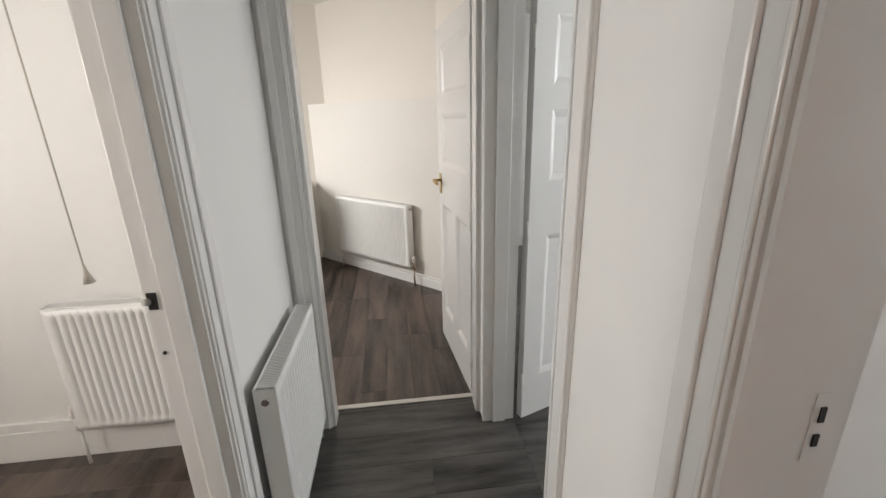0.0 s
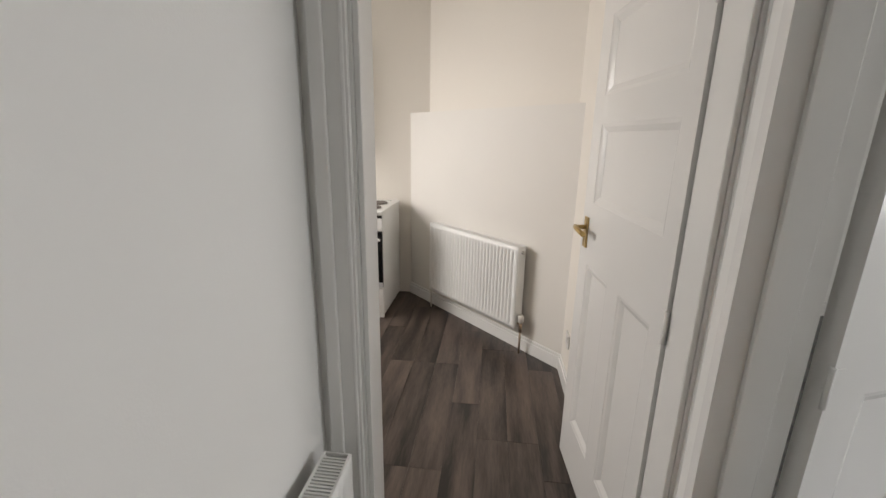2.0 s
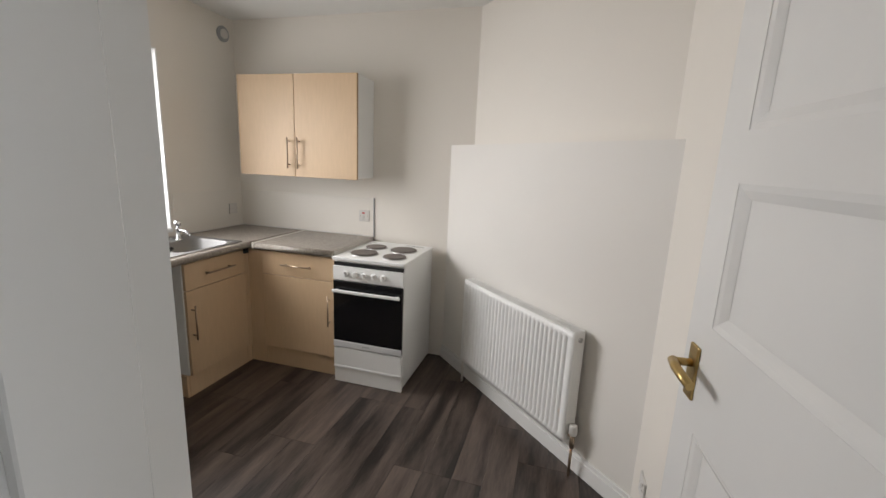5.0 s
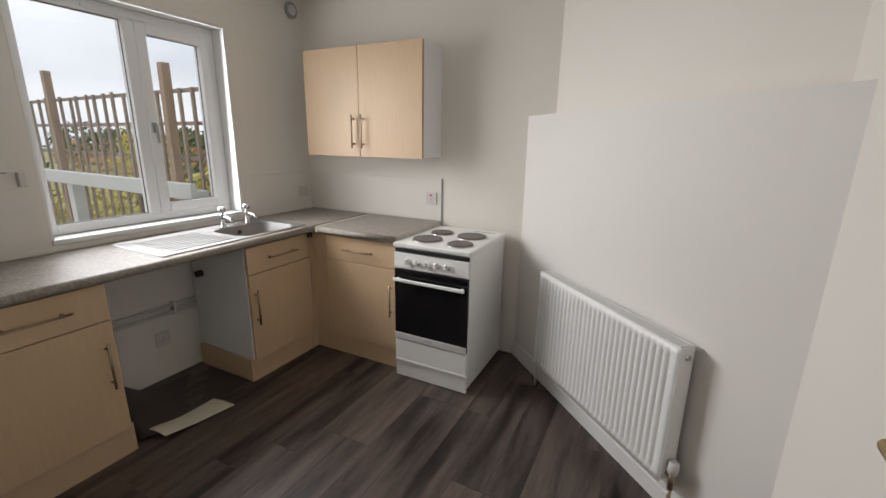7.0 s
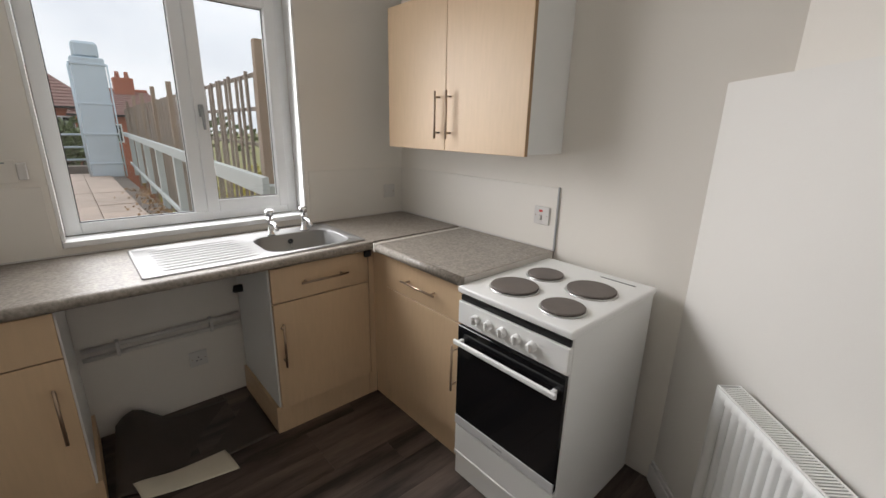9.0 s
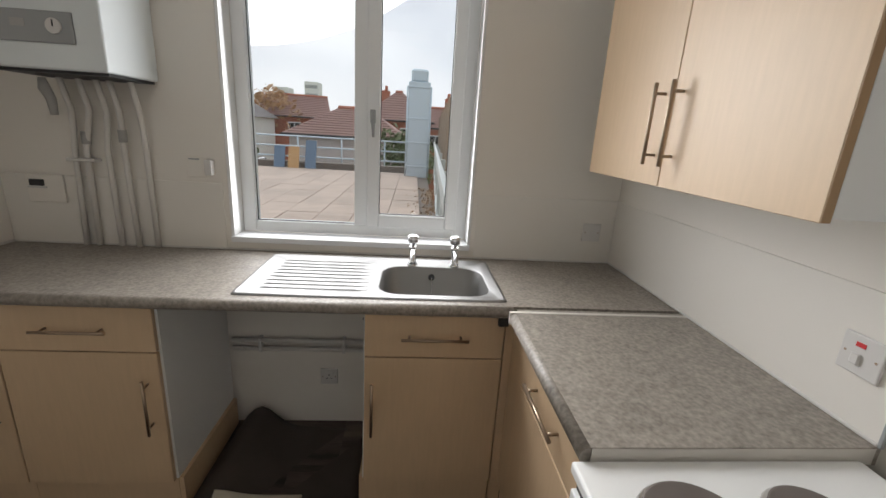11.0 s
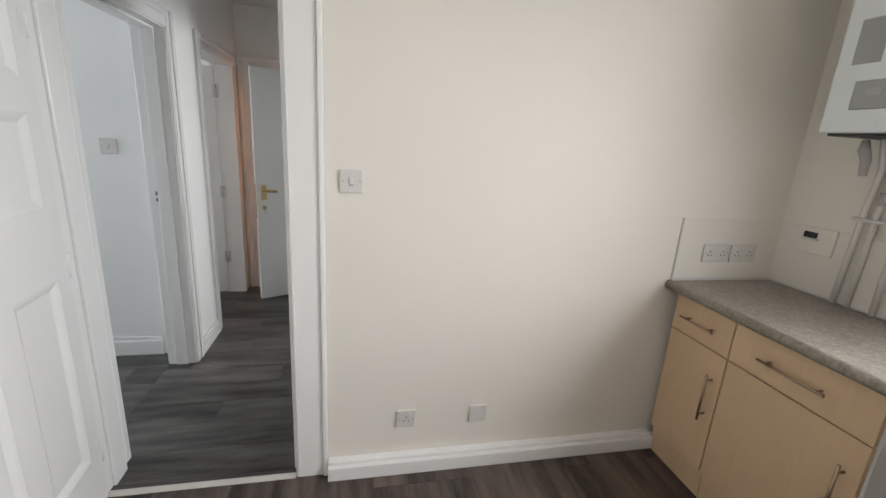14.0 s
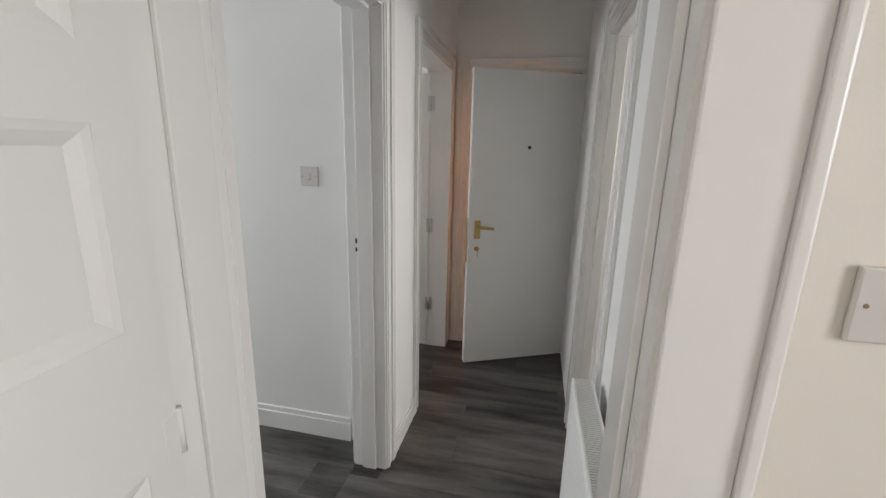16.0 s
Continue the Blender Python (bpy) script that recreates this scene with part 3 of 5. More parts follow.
tube(bm, [(0.0, -0.002, -0.14), (0.0, 0.001, -0.14)], 0.005, 8)
part("screw_hole", bm, DARK, west_keep)


# ---- radiators ----
def radiator(name, m, length, z0, z1, label, valve_side=1, gap=0.045):
    """A panel radiator: front face at y=0, depth 0.07, wall at y=0.07+gap; ribbed front."""
    root = thing(name, m, label, "radiator")
    h = z1 - z0
    pitch = 0.033
    n = int((length - 0.05) / pitch)
    off = (length - n * pitch) / 2
    def ribbed(y, out):
        bm = bmesh.new()
        xs = [0.0, off * 0.6]
        ys = [y, y]
        for k in range(n):
            x = off + k * pitch
            for dx, dy in ((0.010, 0), (0.0135, 0.014), (0.0195, 0.014), (0.023, 0)):
                xs.append(x + dx)
                ys.append(y + out * dy)
        xs += [length - off * 0.6, length]
        ys += [y, y]
        zs = [z0, z0 + 0.030, z0 + 0.048, z1 - 0.048, z1 - 0.030, z1]
        deep = [0, 0, 1, 1, 0, 0]
        grid = [[bm.verts.new((x, y + (yy - y) * d, z)) for x, yy in zip(xs, ys)] for z, d in zip(zs, deep)]
        for a, b in zip(grid, grid[1:]):
            for k in range(len(xs) - 1):
                f = bm.faces.new((a[k], a[k + 1], b[k + 1], b[k]))
                f.smooth = True
        ext = bmesh.ops.extrude_face_region(bm, geom=bm.faces[:])
        for v in ext["geom"]:
            if isinstance(v, bmesh.types.BMVert):
                v.co.y += 0.004 * (1 if out > 0 else -1)
        return bm
    part("front_panel", ribbed(0.0, 1), SATIN, root)
    part("back_panel", ribbed(0.066, -1), SATIN, root)
    bm = bmesh.new()
    bx(bm, 0.0, length, 0.0, 0.007, z1, z1 + 0.006, 0.001)
    bx(bm, 0.0, length, 0.062, 0.069, z1, z1 + 0.006, 0.001)
    k = 0.012
    while k < length - 0.01:
        bx(bm, k, k + 0.0045, 0.007, 0.062, z1 - 0.002, z1 + 0.005)
        k += 0.0092
    part("top_grille", bm, SATIN, root)
    for x in (-0.004, length):
        part("side_cover", bx(bmesh.new(), x, x + 0.004, 0.0, 0.069, z0 + 0.01, z1 + 0.004, 0.001), SATIN, root)
    part("convector_fins", bx(bmesh.new(), 0.02, length - 0.02, 0.02, 0.05, z0 + 0.05, z1 - 0.05), GREYPL, root, "grey convector fins between the panels")
    vx = length + 0.028 if valve_side > 0 else -0.028
    inx = length if valve_side > 0 else 0.0
    bm = bmesh.new()
    tube(bm, [(inx, 0.035, z0 + 0.04), (vx, 0.035, z0 + 0.04)], 0.009, 10)
    tube(bm, [(vx, 0.035, z0 + 0.055), (vx, 0.035, z0 - 0.02)], 0.012, 10)
    tube(bm, [(vx, 0.035, z0 - 0.02), (vx, 0.035, 0.0)], 0.0075, 10)
    part("valve_tail", bm, BRUSHED if valve_side > 0 else SATIN, root, "metal valve body and pipe")
    bm = bmesh.new()
    tube(bm, [(vx, 0.035, z0 + 0.05), (vx, 0.035, z0 + 0.06), (vx, 0.035, z0 + 0.10), (vx, 0.035, z0 + 0.108)], [0.015, 0.021, 0.021, 0.014], 16)
    part("valve_head", bm, PLATE, root, "white plastic valve head")
    ox = -0.022 if valve_side > 0 else length + 0.022
    oi = 0.0 if valve_side > 0 else length
    bm = bmesh.new()
    tube(bm, [(oi, 0.035, z0 + 0.035), (ox, 0.035, z0 + 0.035)], 0.008, 10)
    tube(bm, [(ox, 0.035, z0 + 0.05), (ox, 0.035, 0.0)], 0.0075, 10)
    part("return_pipe", bm, PIPE, root, "painted return pipe")
    bm = bmesh.new()
    ex = length if valve_side > 0 else 0.0
    tube(bm, [(ex, 0.035, z1 - 0.035), (ex + 0.013 * valve_side, 0.035, z1 - 0.035)], 0.012, 12)
    part("end_plug", bm, CHROME, root, "chrome end plug")
    for x in (0.14, length - 0.14):
        part("bracket", bx(bmesh.new(), x - 0.012, x + 0.012, 0.066, 0.069 + gap, z0 + 0.08, z1 - 0.08), SATIN, root)
    return root


radiator("kitchen_radiator", pose(-0.222, 2.372, 0, 0, 0, -45), 0.982, 0.18, 0.762, "white ribbed panel radiator on the diagonal wall", 1, 0.03)
radiator("hall_radiator", pose(-0.018, -0.822, 0, 0, 0, 90), 0.61, 0.13, 0.725, "white panel radiator beside the kitchen doorway", -1, 0.033)
radiator("west_room_radiator", pose(-1.075, -0.232, 0, 0, 0, 0), 0.72, 0.205, 0.79, "white ribbed panel radiator in the west room", -1, 0.037)


# ---- kitchen units ----
def bar_handle(parent, a, b, out):
    """A T-bar from a to b (ends of the bar), standing off along -y by out."""
    a, b = Vector(a), Vector(b)
    d = (b - a).normalized()
    bm = bmesh.new()
    tube(bm, [a, b], 0.0055, 10)
    for p in (a + d * 0.028, b - d * 0.028):
        tube(bm, [p, p + Vector((0, out, 0))], 0.0045, 8)
    return part("handle", bm, BRUSHED, parent, "brushed metal bar handle")


def base_unit(name, m, w, label, hinge="left", handle_len=0.2, end=None, depth=0.53):
    root = thing(name, m, label, "base cabinet", "base cabinets under the worktop")
    bm = bmesh.new()
    bx(bm, 0, 0.016, 0.02, depth, 0.15, 0.878)
    bx(bm, w - 0.016, w, 0.02, depth, 0.15, 0.878)
    bx(bm, 0.016, w - 0.016, 0.02, depth, 0.15, 0.166)
    bx(bm, 0.016, w - 0.016, depth - 0.008, depth, 0.166, 0.878)
    part("carcass", bm, CARCASS, root, "white melamine carcass")
    drawer = part("drawer_front", bx(bmesh.new(), 0.002, w - 0.002, 0, 0.019, 0.702, 0.868, 0.0015), BEECH, root)
    door = part("door", bx(bmesh.new(), 0.002, w - 0.002, 0, 0.019, 0.148, 0.697, 0.0015), BEECH, root)
    c = w / 2
    hl = min(handle_len, w * 0.55) / 2
    bar_handle(drawer, (c - hl, -0.032, 0.785), (c + hl, -0.032, 0.785), 0.033)
    hx = w - 0.045 if hinge == "left" else 0.032
    bar_handle(door, (hx, -0.032, 0.385), (hx, -0.032, 0.605), 0.033)
    part("plinth", bx(bmesh.new(), 0.0, w, 0.025, 0.043, 0.0, 0.148), BEECH, root)
    if end:
        x = 0.0 if end == "left" else w
        part("end_panel", bx(bmesh.new(), x - 0.004 if end == "left" else x, x if end == "left" else x + 0.004, 0.022, depth, 0.148, 0.878), CARCASS, root)
        part("side_plinth", bx(bmesh.new(), x - 0.018 if end == "left" else x - 0.0, x if end == "left" else x + 0.018, 0.028, depth, 0.0, 0.147), BEECH, root)
    return root


FX = -1.768
base_unit("base_cabinet", pose(FX, 0.062, 0, 0, 0, 90), 0.325, "narrow beech base cabinet with drawer and door", "left", 0.2)
base_unit("base_cabinet", pose(FX, 0.389, 0, 0, 0, 90), 0.515, "beech base cabinet with drawer, metal bar handles", "left", 0.235, "right")
base_unit("base_cabinet", pose(FX, 1.612, 0, 0, 0, 90), 0.505, "beech sink base cabinet with drawer front", "right", 0.24, "left")
base_unit("base_cabinet", pose(-1.652, 2.148, 0, 0, 0, 0), 0.585, "beech base cabinet beside the cooker", "left", 0.24)
post = thing("corner_post", Matrix.Identity(4), "beech filler post in the cabinet corner", "filler post")
part("post", bx(bmesh.new(), FX - 0.005, FX + 0.116, 2.150, 2.168, 0.148, 0.866, 0.001), BEECH, post)
part("post_return", bx(bmesh.new(), FX - 0.019, FX - 0.001, 2.119, 2.3, 0.148, 0.868), BEECH, post)
part("plinth_corner", bx(bmesh.new(), FX - 0.043, FX - 0.025, 2.12, 2.17, 0.0, 0.147), BEECH, post)
part("plinth_run", bx(bmesh.new(), FX - 0.025, -1.654, 2.172, 2.19, 0.0, 0.147), BEECH, post)
part("bracket", bx(bmesh.new(), FX + 0.01, FX + 0.03, 2.085, 2.12, 0.845, 0.878, 0.002), DARK, post, "dark worktop bracket")

# worktops: the window run with the hole for the sink, and the cooker run
WT0, WT1 = 0.880, 0.922
SINK = (-2.255, -1.772, 1.158, 2.118)
worktop_w = thing("worktop", Matrix.Identity(4), "speckled grey-brown worktop under the window", "worktop")
bm = bmesh.new()
xs = (WX + 0.001, SINK[0] + 0.02, SINK[1] - 0.02, -1.741)
ys = (SY + 0.001, SINK[2] + 0.02, SINK[3] - 0.02, NY - 0.001)
net = [[bm.verts.new((x, y, WT0)) for y in ys] for x in xs]
for i in range(3):
    for j in range(3):
        if (i, j) != (1, 1):
            bm.faces.new((net[i][j], net[i + 1][j], net[i + 1][j + 1], net[i][j + 1]))
for v in bmesh.ops.extrude_face_region(bm, geom=bm.faces[:])["geom"]:
    if isinstance(v, bmesh.types.BMVert):
        v.co.z = WT1
part("top", bm, STONE, worktop_w)
bm = bmesh.new()
tube(bm, [(-1.741, SY + 0.001, WT0 + 0.021), (-1.741, 2.130, WT0 + 0.021)], 0.0208, 16)
part("rolled_edge", bm, STONE, worktop_w)
worktop_n = thing("worktop", Matrix.Identity(4), "speckled grey-brown worktop beside the cooker", "worktop")
part("top", bx(bmesh.new(), -1.682, -1.064, 2.126, NY - 0.001, WT0, WT1 + 0.001), STONE, worktop_n)
bm = bmesh.new()
tube(bm, [(-1.682, 2.126, WT0 + 0.0212), (-1.064, 2.126, WT0 + 0.0212)], 0.0212, 16)
part("rolled_edge", bm, STONE, worktop_n)
part("end_strip", bx(bmesh.new(), -1.0638, -1.063, 2.128, NY - 0.012, WT0 + 0.002, WT1 - 0.001), STRIP, worktop_n, "pale end edging")
single("joint_strip", bx(bmesh.new(), -1.6985, -1.6825, 2.106, NY - 0.002, WT0 + 0.002, WT1 + 0.003, 0.001), STRIP, "pale metal strip in the worktop joint", "joint strip")
single("worktop_filler", bx(bmesh.new(), -1.7195, -1.699, 2.137, NY - 0.002, WT0, WT1), STONE, "worktop piece at the corner joint", "worktop")

# thin white splash panels round the worktops, with sealant
splash = thing("splash_panel", Matrix.Identity(4), "white splash panel with trimmed edge above worktop", "splashback", kind="structure")
part("panel", bx(bmesh.new(), -1.755, WX, SY, SY + 0.006, WT1, 1.222, 0.001), SPLASH, splash)
part("panel", bx(bmesh.new(), WX, WX + 0.006, SY + 0.006, 0.93, WT1, 1.222, 0.001), SPLASH, splash)
part("panel", bx(bmesh.new(), WX, WX + 0.006, 2.065, NY - 0.006, WT1, 1.228, 0.001), SPLASH, splash)
part("panel", bx(bmesh.new(), WX, -1.066, NY - 0.006, NY, WT1, 1.228, 0.001), SPLASH, splash)
part("edge_trim", bx(bmesh.new(), -1.068, -1.060, NY - 0.009, NY, WT1, 1.232, 0.001), GREYPL, splash, "grey metal edge trim")
part("edge_trim", bx(bmesh.new(), -1.757, -1.749, SY, SY + 0.009, WT1, 1.226, 0.001), PLATE, splash, "white edge trim")
part("sealant", bx(bmesh.new(), WX, -1.066, NY - 0.012, NY - 0.006, WT1 + 0.001, WT1 + 0.009, 0.002), PLATE, splash)
part("sealant", bx(bmesh.new(), WX + 0.006, WX + 0.012, SY + 0.006, NY - 0.012, WT1 + 0.0005, WT1 + 0.008, 0.002), PLATE, splash)
part("sealant", bx(bmesh.new(), -1.752, WX + 0.012, SY + 0.006, SY + 0.012, WT1 + 0.0005, WT1 + 0.008, 0.002), PLATE, splash)


def sink_unit():
    root = thing("sink", pose(SINK[0], SINK[2], WT1), "stainless steel inset sink with ribbed drainer", "sink")
    # local x from the wall towards the room, y along the wall; bowl at the far y end
    W, L = SINK[1] - SINK[0], SINK[3] - SINK[2]
    B = (0.105, W - 0.045, 0.49, L - 0.045)
    def ring(x0, x1, y0, y1, r, z, k=6):
        pts = []
        for cx, cy, a in ((x1 - r, y1 - r, 0), (x0 + r, y1 - r, 90), (x0 + r, y0 + r, 180), (x1 - r, y0 + r, 270)):
            for j in range(k + 1):
                t = radians(a + 90 * j / k)
                pts.append((cx + r * math.cos(t), cy + r * math.sin(t), z))
        return pts
    bm = bmesh.new()
    def loft(rings, close=False):
        vs = [[bm.verts.new(p) for p in rr] for rr in rings]
        for u, v in zip(vs, vs[1:]):
            for j in range(len(u)):
                f = bm.faces.new((u[j], u[(j + 1) % len(u)], v[(j + 1) % len(u)], v[j]))
                f.smooth = True
        if close:
            bm.faces.new(vs[-1])
        return vs
    # rim, then the deck as a lofted sheet to the bowl's mouth
    outer = ring(0, W, 0, L, 0.018, 0.0005)
    rim = ring(0.004, W - 0.004, 0.004, L - 0.004, 0.016, 0.007)
    rim2 = ring(0.014, W - 0.014, 0.014, L - 0.014, 0.014, 0.007)
    deck = ring(0.02, W - 0.02, 0.02, L - 0.02, 0.012, 0.003)
    mouth = ring(B[0], B[1], B[2], B[3], 0.085, 0.003)
    lip = ring(B[0] + 0.006, B[1] - 0.006, B[2] + 0.006, B[3] - 0.006, 0.08, -0.004)
    low = ring(B[0] + 0.016, B[1] - 0.016, B[2] + 0.016, B[3] - 0.016, 0.075, -0.135)
    base = ring(B[0] + 0.045, B[1] - 0.045, B[2] + 0.045, B[3] - 0.045, 0.06, -0.155)
    loft([outer, rim, rim2, deck, mouth, lip, low, base], True)
    part("basin", bm, BASIN, root)
    for k in range(9):
        x = 0.085 + k * (W - 0.16) / 8
        bm = bmesh.new()
        tube(bm, [(x, 0.07, -0.005), (x, 0.10, -0.001), (x, 0.41, -0.001), (x, 0.455, -0.005)], 0.0085, 10)
        part("drainer_rib", bm, BASIN, root)
    bm = bmesh.new()
    cy = (B[2] + B[3]) / 2
    tube(bm, [(B[0] + 0.012, cy, -0.04), (B[0] + 0.019, cy, -0.04)], 0.014, 14)
    part("overflow", bm, DARK, root, "dark overflow hole")
    bm = bmesh.new()
    tube(bm, [((B[0] + B[1]) / 2, cy, -0.156), ((B[0] + B[1]) / 2, cy, -0.152)], 0.035, 18)
    part("waste", bm, CHROME, root, "chrome waste")
    bm = bmesh.new()
    tube(bm, [(B[0] + 0.02, cy, -0.04), (B[0] + 0.024, cy + 0.004, -0.09), (B[0] + 0.03, cy, -0.145), (B[0] + 0.06, cy, -0.150)], 0.0014, 6)
    part("plug_chain", bm, CHROME, root)
    return root


sink_unit()


def pillar_tap(y):
    root = thing("pillar_tap", pose(-2.172, y, WT1 + 0.003, 0, 0, 0), "chrome pillar tap with cross-top head", "tap", "pair of sink taps")
    bm = bmesh.new()
    tube(bm, [(0, 0, 0), (0, 0, 0.006), (0, 0, 0.012), (0, 0, 0.075), (0, 0, 0.085)], [0.024, 0.022, 0.015, 0.013, 0.016], 16)
    tube(bm, [(0, 0, 0.062), (0.03, 0, 0.070), (0.075, 0, 0.062), (0.092, 0, 0.045), (0.094, 0, 0.034)], [0.011, 0.0105, 0.0095, 0.009, 0.010], 12)
    part("body", bm, CHROME, root)
    bm = bmesh.new()
    tube(bm, [(0, 0, 0.085), (0, 0, 0.098), (0, 0, 0.102), (0, 0, 0.128), (0, 0, 0.134)], [0.009, 0.010, 0.021, 0.023, 0.016], 10)
    part("tap_head", bm, CHROME, root, "fluted chrome tap head")
    return root


pillar_tap(1.775)
pillar_tap(1.958)

# wall cabinet
wc = thing("wall_cabinet", pose(-2.068, 2.467, 0), "two-door beech wall cabinet with white carcass", "wall cabinet")
bm = bmesh.new()
bx(bm, 0, 0.992, 0.021, NY - 2.467, 1.386, 2.1, 0.001)
part("carcass", bm, CARCASS, wc, "white melamine carcass")
for x0, x1, hx in ((0.0, 0.486, 0.443), (0.489, 0.992, 0.527)):
    d = part("door", bx(bmesh.new(), x0, x1, 0, 0.019, 1.378, 2.105, 0.0015), BEECH, wc)
    bar_handle(d, (hx, -0.032, 1.437), (hx, -0.032, 1.662), 0.033)
part("door_edge", bx(bmesh.new(), 0.9921, 0.9931, 0.0012, 0.019, 1.379, 2.104), BEECH_EDGE, wc, "darker beech edging strip")

# ---- cooker ----
ck = thing("cooker", pose(-1.058, 2.092, 0), "white freestanding electric cooker with four hotplates", "cooker")
CW, CD = 0.502, 0.60
part("body", bx(bmesh.new(), 0, CW, 0.022, CD, 0.03, 0.872, 0.004), SATIN, ck)
part("hob", bx(bmesh.new(), -0.002, CW + 0.006, -0.004, CD + 0.004, 0.872, 0.898, 0.007, 3), SATIN, ck)
part("vent_slot", bx(bmesh.new(), 0.30, 0.45, CD - 0.06, CD - 0.052, 0.898, 0.8985), DARK, ck)
panel = part("control_panel", bx(bmesh.new(), 0.002, CW - 0.002, 0.002, 0.024, 0.742, 0.836, 0.003, 2), SATIN, ck)
# dark strip stands in for the shade between hob and panel
part("shadow_gap", bx(bmesh.new(), 0.006, CW - 0.006, 0.012, 0.024, 0.838, 0.860), DARK, ck, "dark strip for the shade in the gap under the hob")
for k in range(5):
    x = 0.100 + k * 0.066
    bm = bmesh.new()
    tube(bm, [(x, 0.003, 0.79), (x, -0.004, 0.79), (x, -0.018, 0.79), (x, -0.020, 0.79)], [0.019, 0.0185, 0.0165, 0.014], 18)
    bx(bm, x - 0.003, x + 0.003, -0.026, -0.019, 0.776, 0.806, 0.001)
    part("knob", bm, SATIN, panel, "white control knob")
door = part("oven_door", bx(bmesh.new(), 0.004, CW - 0.004, 0.0, 0.022, 0.272, 0.733, 0.003), BLACKGLASS, ck, "black glass oven door")
part("door_trim", bx(bmesh.new(), 0.004, CW - 0.004, -0.002, 0.010, 0.272, 0.315, 0.002), SILVER, door, "silver lower trim")
part("trim_mark", bx(bmesh.new(), 0.22, 0.27, -0.0026, -0.0018, 0.290, 0.297), GREYPL, door)
bm = bmesh.new()
bx(bm, 0.012, CW - 0.012, -0.036, -0.022, 0.662, 0.684, 0.006, 3)
for x in (0.035, CW - 0.035):
    bx(bm, x - 0.008, x + 0.008, -0.024, 0.002, 0.666, 0.680, 0.002)
part("door_handle", bm, SATIN, door, "white bar handle")
part("lower_drawer", bx(bmesh.new(), 0.003, CW - 0.003, 0.004, 0.024, 0.128, 0.262, 0.004, 2), SATIN, ck)
part("drawer_lip", bx(bmesh.new(), 0.003, CW - 0.003, 0.001, 0.008, 0.112, 0.130, 0.003, 2), SATIN, ck)
part("plinth", bx(bmesh.new(), 0.003, CW - 0.003, 0.012, 0.03, 0.004, 0.112, 0.002), SATIN, ck)
for x, y, r in ((0.152, 0.155, 0.092), (0.145, 0.368, 0.074), (0.362, 0.358, 0.092), (0.385, 0.130, 0.076)):
    bm = bmesh.new()
    tube(bm, [(x, y, 0.898), (x, y, 0.903)], [r + 0.008, r + 0.005], 32)
    ring_ob = part("hotplate_ring", bm, STEEL, ck, "thin steel ring")
    bm = bmesh.new()
    tube(bm, [(x, y, 0.902), (x, y, 0.909), (x, y, 0.911)], [r, r, r - 0.004], 32)
    part("hotplate", bm, IRON, ck, "dark brown solid hotplate")

# ---- window ----
win = thing("window_1", Matrix.Identity(4), "white plastic-framed window with opening casement", "window", kind="structure")
Y0, Y1, Z0, Z1, XF0, XF1 = 0.965, 2.032, 0.985, 2.178, -2.50, -2.43
bm = bmesh.new()
for a in ((Y0, Y0 + 0.058, Z0, Z1), (Y1 - 0.058, Y1, Z0, Z1), (Y0 + 0.058, Y1 - 0.058, Z0, Z0 + 0.05), (Y0 + 0.058, Y1 - 0.058, Z1 - 0.058, Z1), (1.487, 1.552, Z0 + 0.05, Z1 - 0.058)):
    bx(bm, XF0, XF1, *a, 0.004, 2)
part("frame", bm, UPVC, win)
bm = bmesh.new()
S0, S1, T0, T1 = 1.545, 1.982, Z0 + 0.044, Z1 - 0.052
for a in ((S0, S0 + 0.058, T0, T1), (S1 - 0.055, S1, T0, T1), (S0 + 0.058, S1 - 0.055, T0, T0 + 0.06), (S0 + 0.058, S1 - 0.055, T1 - 0.06, T1)):
    bx(bm, XF0 + 0.01, XF1 + 0.012, *a, 0.005, 2)
sash = part("casement", bm, UPVC, win)
part("pane", bx(bmesh.new(), -2.470, -2.462, Y0 + 0.05, 1.490, Z0 + 0.045, Z1 - 0.05), GLASS, win).visible_shadow = False
part("pane", bx(bmesh.new(), -2.466, -2.458, S0 + 0.05, S1 - 0.05, T0 + 0.05, T1 - 0.05), GLASS, win).visible_shadow = False
for a, b, c, d in ((Y0 + 0.058, 1.487, Z0 + 0.05, Z1 - 0.058), (S0 + 0.058, S1 - 0.055, T0 + 0.06, T1 - 0.06)):
    bm = bmesh.new()
    for r in ((a, a + 0.003, c, d), (b - 0.003, b, c, d), (a + 0.003, b - 0.003, c, c + 0.003), (a + 0.003, b - 0.003, d - 0.003, d)):
        bx(bm, XF1 - 0.0315, XF1 - 0.027, *r)
    part("gasket", bm, DARK, win, "black rubber gasket")
bm = bmesh.new()
bx(bm, XF1 + 0.012, XF1 + 0.022, 1.560, 1.584, 1.515, 1.575, 0.003, 2)
tube(bm, [(XF1 + 0.02, 1.572, 1.56), (XF1 + 0.035, 1.572, 1.56)], 0.008, 10)
tube(bm, [(XF1 + 0.035, 1.572, 1.565), (XF1 + 0.038, 1.574, 1.51), (XF1 + 0.034, 1.576, 1.455)], [0.009, 0.008, 0.006], 10)
part("window_handle", bm, GREYPL, sash, "grey metal casement handle")
bm = bmesh.new()
bx(bm, XF1, XF1 + 0.012, 1.30, 1.62, 2.13, 2.150, 0.003)
for k in range(14):
    bx(bm, XF1 + 0.0115, XF1 + 0.0135, 1.315 + k * 0.0215, 1.33 + k * 0.0215, 2.136, 2.144)
part("trickle_vent", bm, UPVC, win)
